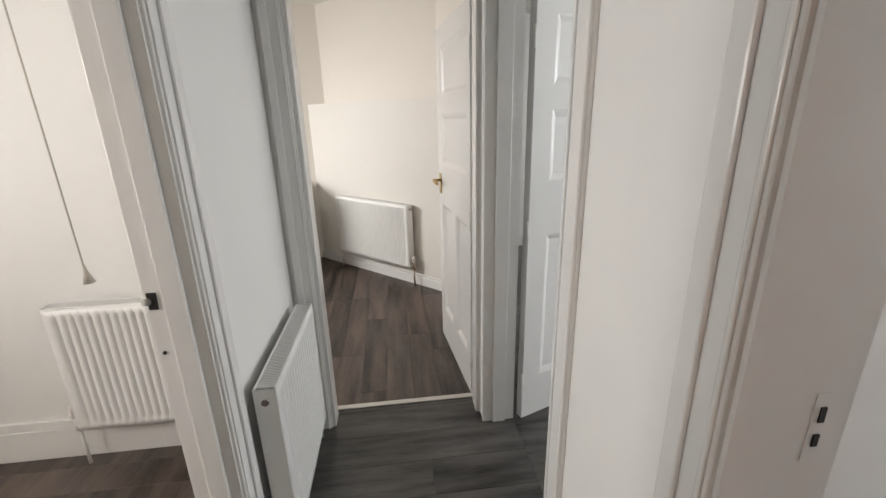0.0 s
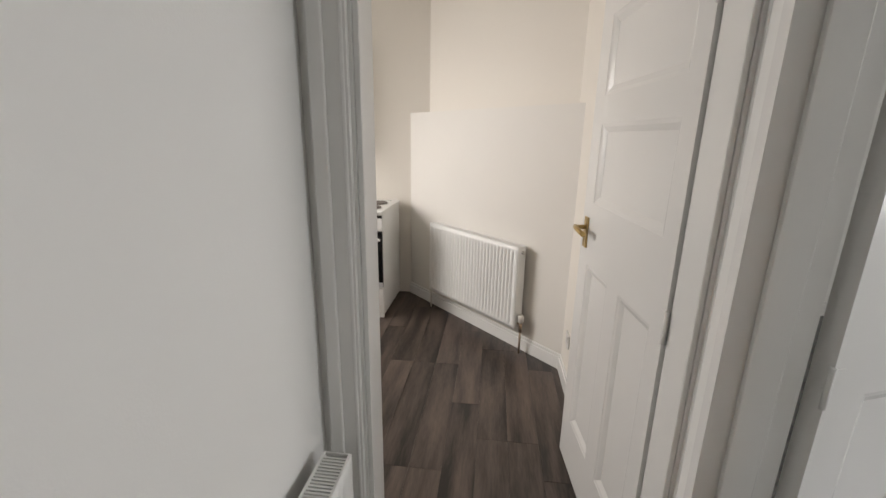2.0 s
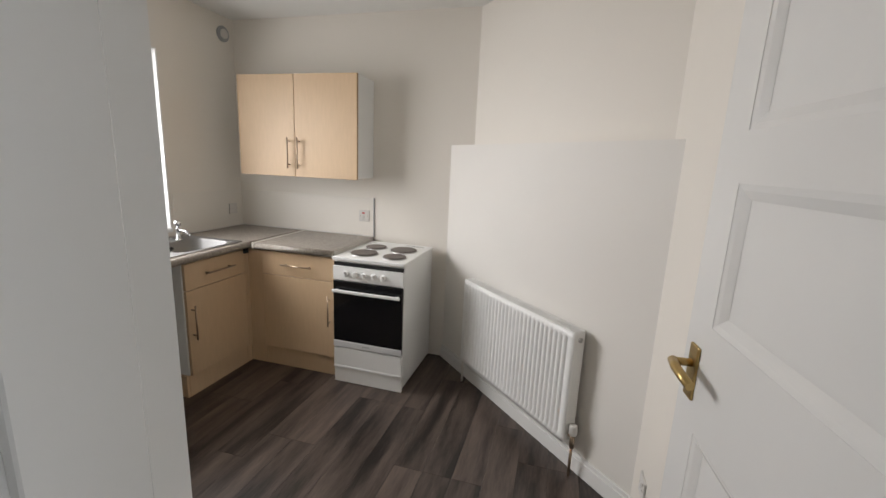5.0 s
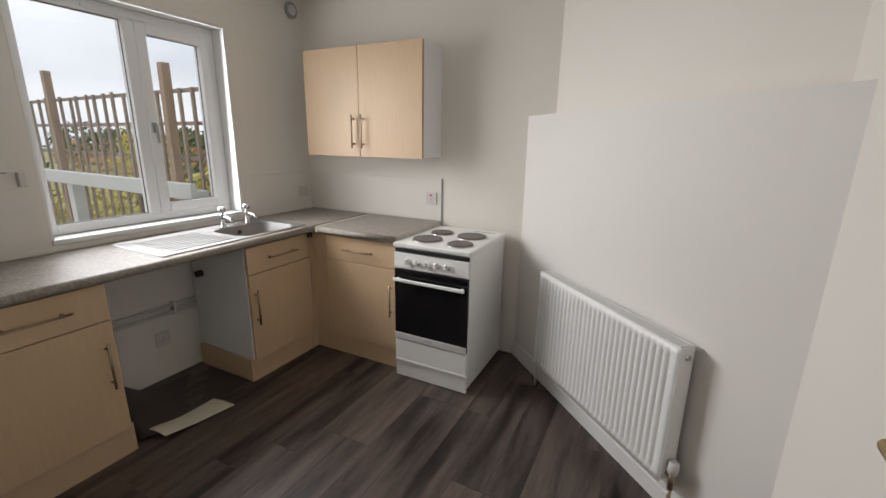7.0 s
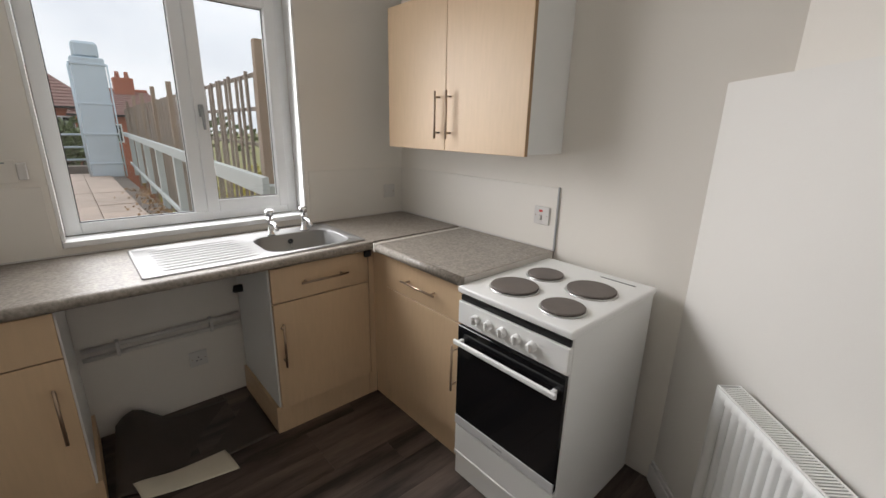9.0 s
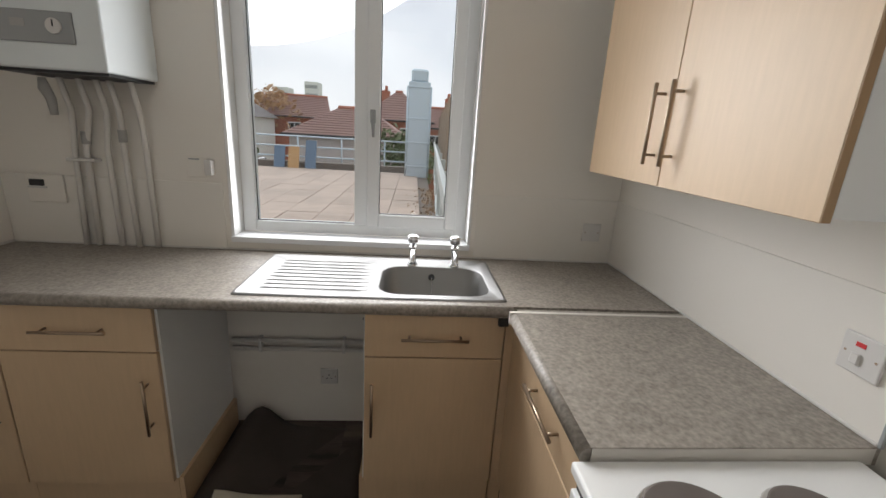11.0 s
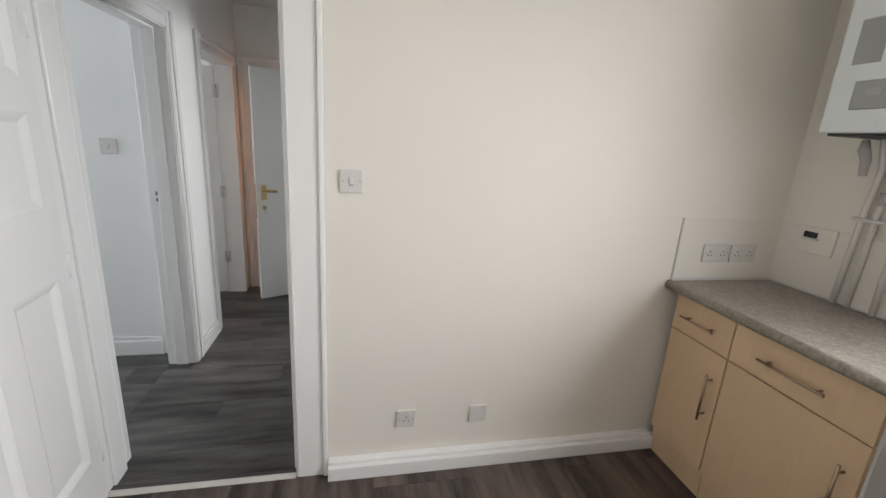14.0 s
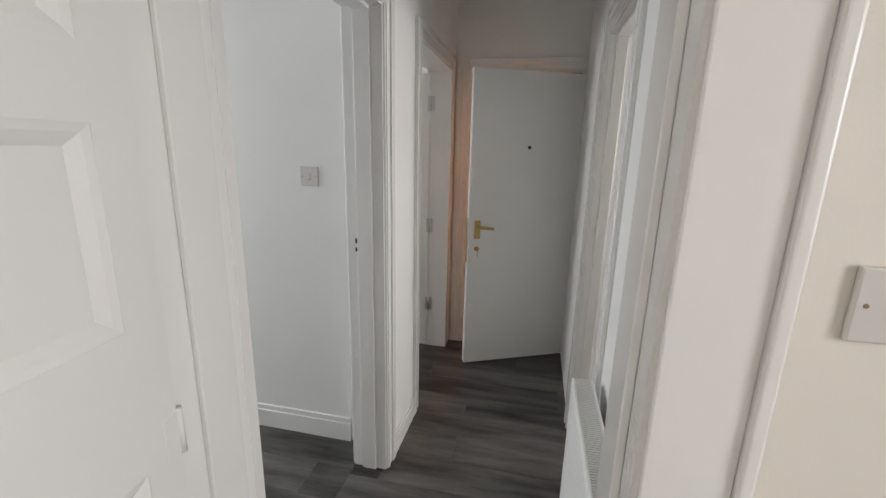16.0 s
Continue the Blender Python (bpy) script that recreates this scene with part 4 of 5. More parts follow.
part("window_sill", bx(bmesh.new(), XF1, WX + 0.012, 0.951, 2.044, 0.957, 0.984, 0.006, 3), UPVC, win)
bm = bmesh.new()
bx(bm, XF1, WX - 0.001, 0.951, 0.964, 0.985, 2.189)
bx(bm, XF1, WX - 0.001, 2.033, 2.044, 0.985, 2.189)
bx(bm, XF1, WX - 0.001, 0.964, 2.033, 2.179, 2.189)
part("reveal_lining", bm, SATIN, win)

# ---- boiler and pipes ----
bo = thing("boiler", Matrix.Identity(4), "white wall-hung gas boiler with grey control panel", "boiler")
part("casing", bx(bmesh.new(), -2.318, -2.021, 0.298, 0.711, 1.622, 2.34, 0.008, 3), BOILER, bo)
part("base_plate", bx(bmesh.new(), -2.315, -2.05, 0.315, 0.695, 1.612, 1.6225), DARK, bo, "dark underside")
cp = part("control_panel", bx(bmesh.new(), -2.022, -2.016, 0.385, 0.624, 1.702, 1.80, 0.004, 2), GREYPL, bo, "grey control panel")
part("display", bx(bmesh.new(), -2.0165, -2.0145, 0.43, 0.475, 1.748, 1.772), GREYPIPE, cp, "dark display")
bm = bmesh.new()
tube(bm, [(-2.018, 0.565, 1.755), (-2.010, 0.565, 1.755)], 0.024, 20)
part("pressure_gauge", bm, PLATE, cp, "round white pressure gauge")
part("gauge_needle", bx(bmesh.new(), -2.0095, -2.0085, 0.563, 0.567, 1.753, 1.774), DARK, cp)
part("information_label", bx(bmesh.new(), -2.0212, -2.0200, 0.352, 0.442, 1.858, 2.008), GREYPL, bo, "grey label with fine print")
bm = bmesh.new()
for k in range(4):
    bx(bm, -2.0210, -2.0198, 0.470, 0.522 - 0.008 * (k % 2), 1.925 + k * 0.016, 1.931 + k * 0.016)
part("print_lines", bm, GREYPL, bo)
part("red_label", bx(bmesh.new(), -2.0212, -2.0198, 0.465, 0.529, 1.880, 1.902), RED, bo, "red warning label")
pipes = thing("boiler_pipes", Matrix.Identity(4), "cream painted pipes running down under the boiler", "pipework")
for y0, y1, y2 in ((0.375, 0.355, 0.34), (0.445, 0.40, 0.395), (0.51, 0.485, 0.487), (0.56, 0.55, 0.560), (0.638, 0.638, 0.640)):
    bm = bmesh.new()
    tube(bm, [(-2.25, y0, 1.615), (-2.265, y0, 1.56), (-2.285, y0, 1.50), (-2.295, (y0 + y1) / 2, 1.42), (-2.297, y1, 1.34), (-2.297, y2, WT1 + 0.002)], 0.0115, 10)
    part("pipe", bm, PIPE, pipes)
for y, z in ((0.405, 1.385), (0.552, 1.40)):
    bm = bmesh.new()
    tube(bm, [(-2.297, y, z - 0.025), (-2.297, y, z + 0.025)], 0.016, 12)
    part("valve_nut", bm, GREYPIPE, pipes, "dull metal coupling")
part("pipe_clip", bx(bmesh.new(), -2.315, -2.27, 0.33, 0.445, 1.288, 1.302, 0.003), PLATE, pipes, "white pipe clip bar")
bm = bmesh.new()
tube(bm, [(-2.22, 0.335, 1.606), (-2.225, 0.335, 1.57), (-2.235, 0.345, 1.53), (-2.237, 0.347, 1.47)], [0.012, 0.02, 0.017, 0.013], 12)
part("drain_valve", bm, GREYPIPE, pipes, "dark brass drain valve")


# ---- sockets and switches ----
def plate(name, m, w, h, label, kind, group=""):
    """A wall plate facing -y, centred on its pose."""
    root = thing(name, m, label, "light switch" if kind == "switch" else "socket", group)
    part("plate", bx(bmesh.new(), -w / 2, w / 2, -0.009, 0, -h / 2, h / 2, 0.003, 2), PLATE, root)
    if kind == "switch":
        part("rocker", bx(bmesh.new(), -0.008, 0.008, -0.0135, -0.008, -0.013, 0.013, 0.002), PLATE, root)
        part("rocker_edge", bx(bmesh.new(), -0.009, 0.009, -0.0098, -0.0088, -0.016, -0.013), GREYPL, root)
    elif kind == "blank":
        part("outlet", bx(bmesh.new(), -0.009, 0.009, -0.0105, -0.0088, -0.012, 0.008, 0.001), PLATE, root)
    elif kind == "isolator":
        part("rocker", bx(bmesh.new(), -0.016, 0.004, -0.016, -0.008, -0.022, 0.004, 0.003), PLATE, root)
        part("neon", bx(bmesh.new(), -0.014, 0.006, -0.0105, -0.0088, 0.018, 0.028), RED, root, "red neon window")
    else:
        c = [0.0] if kind == "socket" else [-w / 4, w / 4]
        for x in c:
            part("pin_holes", bx(bmesh.new(), x - 0.002, x + 0.002, -0.0098, -0.0088, 0.004, 0.012), DARK, root, "dark pin slot")
            part("pin_holes", bx(bmesh.new(), x - 0.014, x - 0.007, -0.0098, -0.0088, -0.012, -0.008), DARK, root, "dark pin slot")
            part("pin_holes", bx(bmesh.new(), x + 0.007, x + 0.014, -0.0098, -0.0088, -0.012, -0.008), DARK, root, "dark pin slot")
            part("rocker", bx(bmesh.new(), x + 0.012, x + 0.022, -0.013, -0.0088, 0.012, 0.028, 0.001), PLATE, root)
    for x in (-w / 2 + 0.012, w / 2 - 0.012):
        bm = bmesh.new()
        tube(bm, [(x, -0.008, 0), (x, -0.0097, 0)], 0.003, 8)
        part("screw", bm, BRUSHED, root)
    return root


plate("light_switch", pose(-0.244, SY, 1.336, 0, 0, 180), 0.088, 0.088, "white plastic light switch beside the kitchen door", "switch")
plate("wall_socket", pose(-0.836, SY, 0.262, 0, 0, 180), 0.086, 0.086, "white blank outlet plate low on the wall", "blank")
plate("wall_socket", pose(-0.493, SY, 0.262, 0, 0, 180), 0.086, 0.086, "white single socket low on the wall", "socket")
plate("wall_socket", pose(-1.962, SY + 0.006, 1.060, 0, 0, 180), 0.146, 0.086, "white double socket on the splash panel", "double")
plate("wall_socket", pose(-2.118, SY + 0.006, 1.058, 0, 0, 180), 0.146, 0.086, "white double socket near the corner", "double")
plate("cooker_switch", pose(-1.146, NY - 0.006, 1.086, 0, 0, 0), 0.088, 0.088, "white cooker isolator switch with red neon", "isolator")
plate("wall_socket", pose(WX + 0.006, 2.625, 1.074, 0, 0, 90), 0.086, 0.086, "white switched outlet on the window wall", "blank")
plate("wall_socket", pose(WX, 1.379, 0.268, 0, 0, 90), 0.086, 0.086, "white socket in the appliance gap", "socket")
plate("light_switch", pose(1.165, -1.2, 1.357, 0, 0, 180), 0.088, 0.088, "white plastic light switch in the east room", "switch")
plate("wall_socket", pose(EX, 1.33, 0.30, 0, 0, -90), 0.086, 0.086, "white socket behind the kitchen door", "socket")
th = thing("heating_control", pose(WX, 0.872, 1.288, 0, 0, 90), "white heating control box on the window wall", "control box")
part("box", bx(bmesh.new(), 0.0, 0.03, -0.035, 0, -0.032, 0.034, 0.004, 2), PLATE, th)
part("backplate", bx(bmesh.new(), -0.085, 0.0, -0.006, 0, -0.045, 0.045, 0.002), CREAM, th)
part("slot", bx(bmesh.new(), -0.075, -0.03, -0.0075, -0.0055, 0.03, 0.036), GREYPL, th)
sp = thing("fused_spur", pose(WX + 0.006, 0.205, 1.165, 0, 0, 90), "white fused outlet with dark open flap", "socket")
part("plate", bx(bmesh.new(), -0.075, 0.075, -0.012, 0, -0.06, 0.06, 0.003, 2), CREAM, sp)
part("flap", bx(bmesh.new(), -0.055, 0.0, -0.022, -0.011, 0.012, 0.038, 0.002), DARK, sp, "dark open flap")
part("lip", bx(bmesh.new(), -0.062, 0.01, -0.024, -0.011, 0.002, 0.010, 0.002), PLATE, sp)

vent = thing("round_vent", pose(WX, 2.628, 2.436, 0, 0, 90), "small round wall vent with dark centre", "vent")
bm = bmesh.new()
tube(bm, [(0, 0, 0), (0, -0.012, 0), (0, -0.016, 0), (0, -0.014, 0)], [0.058, 0.058, 0.050, 0.040], 28)
part("rim", bm, GREYPL, vent, "grey vent rim")
bm = bmesh.new()
tube(bm, [(0, -0.012, 0), (0, -0.022, 0), (0, -0.024, 0)], [0.036, 0.036, 0.028], 24)
part("centre", bm, PLATE, vent)

# ---- appliance gap ----
gap = thing("gap_pipes", Matrix.Identity(4), "two painted pipes along the wall under worktop", "pipework")
for z in (0.475, 0.430):
    bm = bmesh.new()
    tube(bm, [(-2.295, 0.925, z), (-2.295, 1.60, z)], 0.011, 10)
    part("pipe", bm, PIPE, gap)
for y in (1.05, 1.45):
    part("clip", bx(bmesh.new(), WX, -2.28, y, y + 0.015, 0.415, 0.49, 0.002), PLATE, gap)
ws = thing("waste_connector", pose(-2.2, 1.607, 0.655), "dark waste pipe stub through the cabinet side", "pipe stub")
bm = bmesh.new()
tube(bm, [(0, 0, 0.0), (0, -0.03, 0.0), (0.01, -0.035, -0.012)], [0.022, 0.022, 0.015], 12)
part("stub", bm, DARK, ws)
fl = thing("curled_vinyl_sheet", Matrix.Identity(4), "loose dark vinyl sheet curled up with pale backing", "floor covering")


def sheet(name, hump, mat, label, thick=0.003):
    bm = bmesh.new()
    nx, ny = 22, 16
    g = []
    for i in range(nx + 1):
        row = []
        for j in range(ny + 1):
            u, v = i / nx, j / ny
            x, y, z = hump(u, v)
            row.append(bm.verts.new((x, y, z)))
        g.append(row)
    for i in range(nx):
        for j in range(ny):
            f = bm.faces.new((g[i][j], g[i + 1][j], g[i + 1][j + 1], g[i][j + 1]))
            f.smooth = True
    ext = bmesh.ops.extrude_face_region(bm, geom=bm.faces[:])
    for v in ext["geom"]:
        if isinstance(v, bmesh.types.BMVert):
            v.co.z += thick
    return part(name, bm, mat, fl, label)


def dark_sheet(u, v):
    x = -2.26 + 0.46 * u
    y = 0.985 + 0.60 * v - 0.04 * u * (1 - v)
    rise = 0.12 * math.exp(-((v - 0.12) / 0.16) ** 2) * (1 - u) ** 1.2 + 0.035 * math.exp(-((v - 0.02) / 0.10) ** 2) * u
    return x, y, 0.002 + rise + 0.006 * math.sin(5 * v + 3 * u)


def pale_flap(u, v):
    x = -1.845 + 0.10 * v + 0.06 * u * v
    y = 1.005 + 0.35 * u + 0.02 * v
    return x, y, 0.004 + 0.030 * math.exp(-(u / 0.3) ** 2) * (1 - 0.6 * v) + 0.006 * math.sin(math.pi * v)


sheet("dark_face", dark_sheet, SHEET, "dark brown curled face")
sheet("pale_flap", pale_flap, FELT, "pale backing turned up")

# ---- west room ----
cordthing = thing("pull_cord", Matrix.Identity(4), "cream pull cord with small bell-shaped end", "pull cord")
bm = bmesh.new()
tube(bm, [(-0.525, -0.712, HZ), (-0.524, -0.711, 1.8), (-0.522, -0.71, 1.10)], 0.0022, 6)
part("cord", bm, CORD, cordthing)
bm = bmesh.new()
tube(bm, [(-0.522, -0.71, 1.115), (-0.521, -0.71, 1.095), (-0.519, -0.71, 1.062)], [0.003, 0.006, 0.016], 12)
part("cord_end", bm, CORD, cordthing)


# ---- outside: roof terrace, fence, houses ----
structure("ground", bx(bmesh.new(), -260, 260, -260, 260, -4.2, -4.0), GRASS, "rough grass and gardens reaching far off", "ground")
terrace = structure("terrace", bx(bmesh.new(), -16.9, -2.62, -9.0, 2.25, -1.2, -0.06), JOINT, "flat roof terrace paved with buff slabs", "terrace")
building = structure("building_below", bx(bmesh.new(), -16.8, 4.3, -9.0, 2.2, -4.0, -1.2), BRICK, "brick storey under the terrace", "building")
bm = bmesh.new()
bx(bm, -2.62, -2.56, 0.9, 2.1, 0.86, 0.955, 0.005)
structure("outside_sill", bm, JOINT, "sloping stone sill outside the window", "sill")


def along(x):
    """The fence line: it bears off the wall's square by two degrees."""
    return 2.02 + 0.040 * (-2.7 - x)


# white-painted guard rail on posts
rail = thing("guard_rail", Matrix.Identity(4), "pale painted timber guard rail on square posts", "railing")
ang = math.degrees(math.atan2(-0.040, 1))
def rail_bar(name, x0, x1, dy, z0, z1, half, mat):
    bm = bmesh.new()
    ln = (x1 - x0)
    bx(bm, 0, ln, -half, half, z0, z1, 0.004)
    ob = part(name, bm, mat, rail)
    ob.matrix_local = pose(x0, along(x0) + dy, 0, 0, 0, ang)
    return ob
rail_bar("top_rail", -16.6, -2.72, -0.06, 1.04, 1.16, 0.022, RAILPAINT)
rail_bar("low_rail", -16.6, -2.72, -0.02, 0.18, 0.25, 0.02, RAILPAINT)
x = -2.80
while x > -16.4:
    part("post", bx(bmesh.new(), x - 0.05, x + 0.05, along(x) - 0.035, along(x) + 0.065, -0.06, 1.10, 0.004), RAILPAINT, rail)
    x -= 2.1

fence = thing("batten_fence", Matrix.Identity(4), "tall weathered open batten fence with square posts", "fence")
def fence_bar(name, x0, x1, z, half, mat):
    bm = bmesh.new()
    bx(bm, 0, x1 - x0, -0.012, 0.012, z - half, z + half, 0.002)
    ob = part(name, bm, mat, fence)
    ob.matrix_local = pose(x0, along(x0) + 0.145, 0, 0, 0, ang)
posts = []
x = -3.22
while x > -16.8:
    posts.append(x)
    x -= 2.1
post_mesh = mesh("post", bx(bmesh.new(), -0.033, 0.033, -0.033, 0.033, -0.4, 2.08, 0.004), POSTWOOD)
batten_mesh = mesh("batten", bx(bmesh.new(), -0.014, 0.014, -0.011, 0.011, -0.1, 1.86, 0.002), FENCEWOOD)
rnd = random.Random(4)
for x in posts:
    ob = new("post", post_mesh)
    ob.parent = fence
    ob.matrix_local = pose(x, along(x) + 0.10, rnd.uniform(-0.05, 0.05), rnd.uniform(-0.6, 0.6), rnd.uniform(-0.6, 0.6), ang)
    for z in (1.845, 1.60, 1.33, 1.06, 0.15):
        fence_bar("cross_rail", x - 2.06, x - 0.04, z, 0.014, FENCEWOOD)
    for k in range(1, 12):
        xb = x - k * 0.175
        ob = new("batten", batten_mesh)
        ob.parent = fence
        ob.matrix_local = pose(xb, along(xb) + 0.12, rnd.uniform(-0.015, 0.015), rnd.uniform(-0.4, 0.4), rnd.uniform(-0.5, 0.5), ang)
for z in (1.845, 1.60, 1.33, 1.06, 0.15):
    fence_bar("cross_rail", -3.18, -2.63, z, 0.014, FENCEWOOD)
for xb in (-3.06, -2.89, -2.72):
    ob = new("batten", batten_mesh)
    ob.parent = fence
    ob.matrix_local = pose(xb, along(xb) + 0.12, 0, 0, 0, ang)

# metal barrier at the far edge
bar = thing("metal_barrier", Matrix.Identity(4), "galvanised tube barrier at the terrace edge", "railing")
for z in (1.08, 0.72, 0.36):
    bm = bmesh.new()
    tube(bm, [(-16.5, -9, z), (-16.5, 2.3, z)], 0.03, 8)
    part("tube_rail", bm, GALV, bar)
for k in range(8):
    bm = bmesh.new()
    tube(bm, [(-16.5, -8.8 + k * 1.58, -0.06), (-16.5, -8.8 + k * 1.58, 1.1)], 0.03, 8)
    part("upright", bm, GALV, bar)
part("kerb", bx(bmesh.new(), -16.75, -16.35, -9, 2.3, -0.06, 0.18, 0.01), JOINT, bar, "dark raised kerb")
tw = thing("duct_tower", pose(-15.6, 1.88, -0.06), "tall metal-clad ventilation duct in pale blue", "duct")
part("casing", bx(bmesh.new(), -0.36, 0.36, -0.36, 0.36, 0.0, 3.15, 0.02), GALV, tw)
part("cap", bx(bmesh.new(), -0.28, 0.28, -0.28, 0.28, 3.15, 3.55, 0.06), GALV, tw)
for z in (0.35, 1.15, 1.95, 2.95):
    part("seam", bx(bmesh.new(), -0.385, 0.385, -0.385, 0.385, z, z + 0.06, 0.01), GALV, tw, "raised seam")
for x, y in ((0.40, -0.40), (0.40, 0.40), (-0.40, -0.40), (-0.40, 0.40)):
    bm = bmesh.new()
    tube(bm, [(x, y, 0), (x, y, 3.0)], 0.02, 6)
    part("scaffold_pole", bm, GALV, tw)
for y, mat, lab, nm, h in ((-2.55, TANBOARD, "orange plywood board leaning on the barrier", "plywood_board", 0.95), (-1.95, BLUEBOARD, "blue painted board leaning on the barrier", "blue_board", 1.25), (-3.05, BLUEBOARD, "blue-grey board leaning on the barrier", "blue_board", 0.95)):
    ob = single(nm, bx(bmesh.new(), -0.02, 0.02, -0.19, 0.19, 0, h * 0.85, 0.004), mat, lab, "board", pose(-16.05, y, -0.06, 0, -16, 0))


def hip_house(name, x, y, w, d, base, eaves, ridge, wallmat, roofmat, label, rz=0, hip=0.0, windows=2):
    """A house with a hipped or gabled roof; w along local y, front faces local +x."""
    root = thing(name, pose(x, y, 0, 0, 0, rz), label, "house")
    part("wall", bx(bmesh.new(), -d / 2, d / 2, -w / 2, w / 2, base, eaves), wallmat, root)
    bm = bmesh.new()
    o = 0.35
    c = [bm.verts.new(p) for p in ((-d / 2 - o, -w / 2 - o, eaves), (d / 2 + o, -w / 2 - o, eaves), (d / 2 + o, w / 2 + o, eaves), (-d / 2 - o, w / 2 + o, eaves))]
    r0, r1 = bm.verts.new((0, -w / 2 + hip, ridge)), bm.verts.new((0, w / 2 - hip, ridge))
    bm.faces.new((c[1], c[2], r1, r0))
    bm.faces.new((c[3], c[0], r0, r1))
    bm.faces.new((c[0], c[1], r0))
    bm.faces.new((c[2], c[3], r1))
    bm.faces.new(c)
    roof = part("roof", bm, roofmat, root)
    # tile courses as raised battens along the front and back slopes
    bm = bmesh.new()
    n = 12
    for k in range(1, n):
        f = k / n
        for s in (1, -1):
            xx = s * (d / 2 + o) * (1 - f)
            zz = eaves + (ridge - eaves) * f
            yy = (w / 2 + o) * (1 - f) + (w / 2 - hip) * f
            bx(bm, xx - 0.05, xx + 0.05, -yy + 0.1, yy - 0.1, zz - 0.02, zz + 0.035)
    part("tile_courses", bm, roofmat, roof)
    bm = bmesh.new()
    tube(bm, [(0, -w / 2 + hip, ridge + 0.03), (0, w / 2 - hip, ridge + 0.03)], 0.12, 8)
    part("ridge_tiles", bm, BRICK if roofmat is ROOFTILE else roofmat, roof)
    part("gutter", bx(bmesh.new(), d / 2 + o, d / 2 + o + 0.1, -w / 2 - o, w / 2 + o, eaves - 0.08, eaves + 0.04), DARK, root, "black gutter")
    for k in range(windows):
        yy = -w / 2 + w * (k + 1) / (windows + 1)
        wd = part("window", bx(bmesh.new(), d / 2, d / 2 + 0.05, yy - 0.6, yy + 0.6, eaves - 1.6, eaves - 0.5), UPVC, root)
        part("pane", bx(bmesh.new(), d / 2 + 0.05, d / 2 + 0.06, yy - 0.52, yy - 0.03, eaves - 1.52, eaves - 0.58), BLACKGLASS, wd)
        part("pane", bx(bmesh.new(), d / 2 + 0.05, d / 2 + 0.06, yy + 0.03, yy + 0.52, eaves - 1.52, eaves - 0.58), BLACKGLASS, wd)
    return root


def chimney(parent, x, y, z0, z1):
    st = part("chimney", bx(bmesh.new(), x - 0.4, x + 0.4, y - 0.55, y + 0.55, z0, z1, 0.02), BRICK, parent, "red brick chimney stack")
    for k in (-0.25, 0.25):
        bm = bmesh.new()
        tube(bm, [(x, y + k, z1), (x, y + k, z1 + 0.4)], [0.15, 0.11], 10)
        part("chimney_pot", bm, BRICK, st)


hip_house("bungalow", -27.5, -1.9, 6.0, 7.0, -4, 1.02, 2.6, RENDER, ROOFTILE, "low rendered house with red-brown hipped roof", 0, 2.0, 0)
h = hip_house("brick_house", -37.0, 0.4, 5.0, 7.0, -4, 2.2, 4.5, BRICK, ROOFTILE, "red brick house with tiled gabled roof", 0, 2.2, 2)
chimney(h, 0, -1.3, 3.0, 4.55)
h2 = hip_house("white_house", -38, -14.6, 7.0, 7.0, -4, 1.9, 4.2, WHITEWALL, ROOFGREY, "white rendered house with dark hipped roof", 0, 2.5, 2)
h5 = hip_house("brick_terrace", -36.5, 4.1, 4.6, 7.0, -4, 1.8, 3.4, BRICK, ROOFTILE, "red brick terrace with tiled roof behind the fence", 0, 0.4, 2)
chimney(h5, 0.2, 0.6, 2.6, 4.2)
h3 = hip_house("red_house", -31, -20.5, 5.0, 8.0, -4, 2.3, 4.2, BRICK, ROOFGREY, "red brick house with dark roof", 0, 2.2, 1)
h4 = hip_house("far_brick_house", -46, -10.2, 6.0, 7.0, -4, 2.2, 4.3, BRICK, ROOFTILE, "far red brick house among trees", 10, 0.0, 1)
for x, y, hgt in ((-150, -32, 19), (-152, -42, 17)):
    tb = thing("tower_block", pose(x, y, -4), "pale grey tower block in the haze", "tower block")
    part("wall", bx(bmesh.new(), -3, 3, -2.2, 2.2, 0, hgt), WHITEWALL, tb)
    for k in range(int(hgt / 2.6)):
        part("window_band", bx(bmesh.new(), 3.0, 3.05, -1.9, 1.9, 1.4 + k * 2.6, 2.4 + k * 2.6), GREYPL, tb)

car = thing("parked_car", pose(-19.6, -6.9, -0.9, 0, 0, 90), "dark parked car beyond the terrace edge", "car")
bm = bmesh.new()
bx(bm, -2.0, 2.0, -0.85, 0.85, 0.32, 0.88, 0.12, 3)
part("body", bm, CARPAINT, car)
bm = bmesh.new()
bx(bm, -1.25, 1.05, -0.74, 0.74, 0.85, 1.42, 0.22, 3)
part("cabin", bm, BLACKGLASS, car, "dark glazed cabin")
for x in (-1.25, 1.25):
    for y in (-0.86, 0.72):
        bm = bmesh.new()
        tube(bm, [(x, y, 0.32), (x, y + 0.14, 0.32)], 0.32, 18)
        wh = part("wheel", bm, DARK, car)
        bm = bmesh.new()
        tube(bm, [(x, y - 0.01, 0.32), (x, y + 0.15, 0.32)], 0.19, 14)
        part("rim", bm, STEEL, wh)
for y in (-0.6, 0.6):
    part("headlight", bx(bmesh.new(), 1.97, 2.02, y - 0.15, y + 0.15, 0.6, 0.72, 0.02), PLATE, car)
structure("car_park", bx(bmesh.new(), -26, -16.9, -14, 2.2, -4.0, -0.9), JOINT, "asphalt parking deck beyond the terrace", "ground")


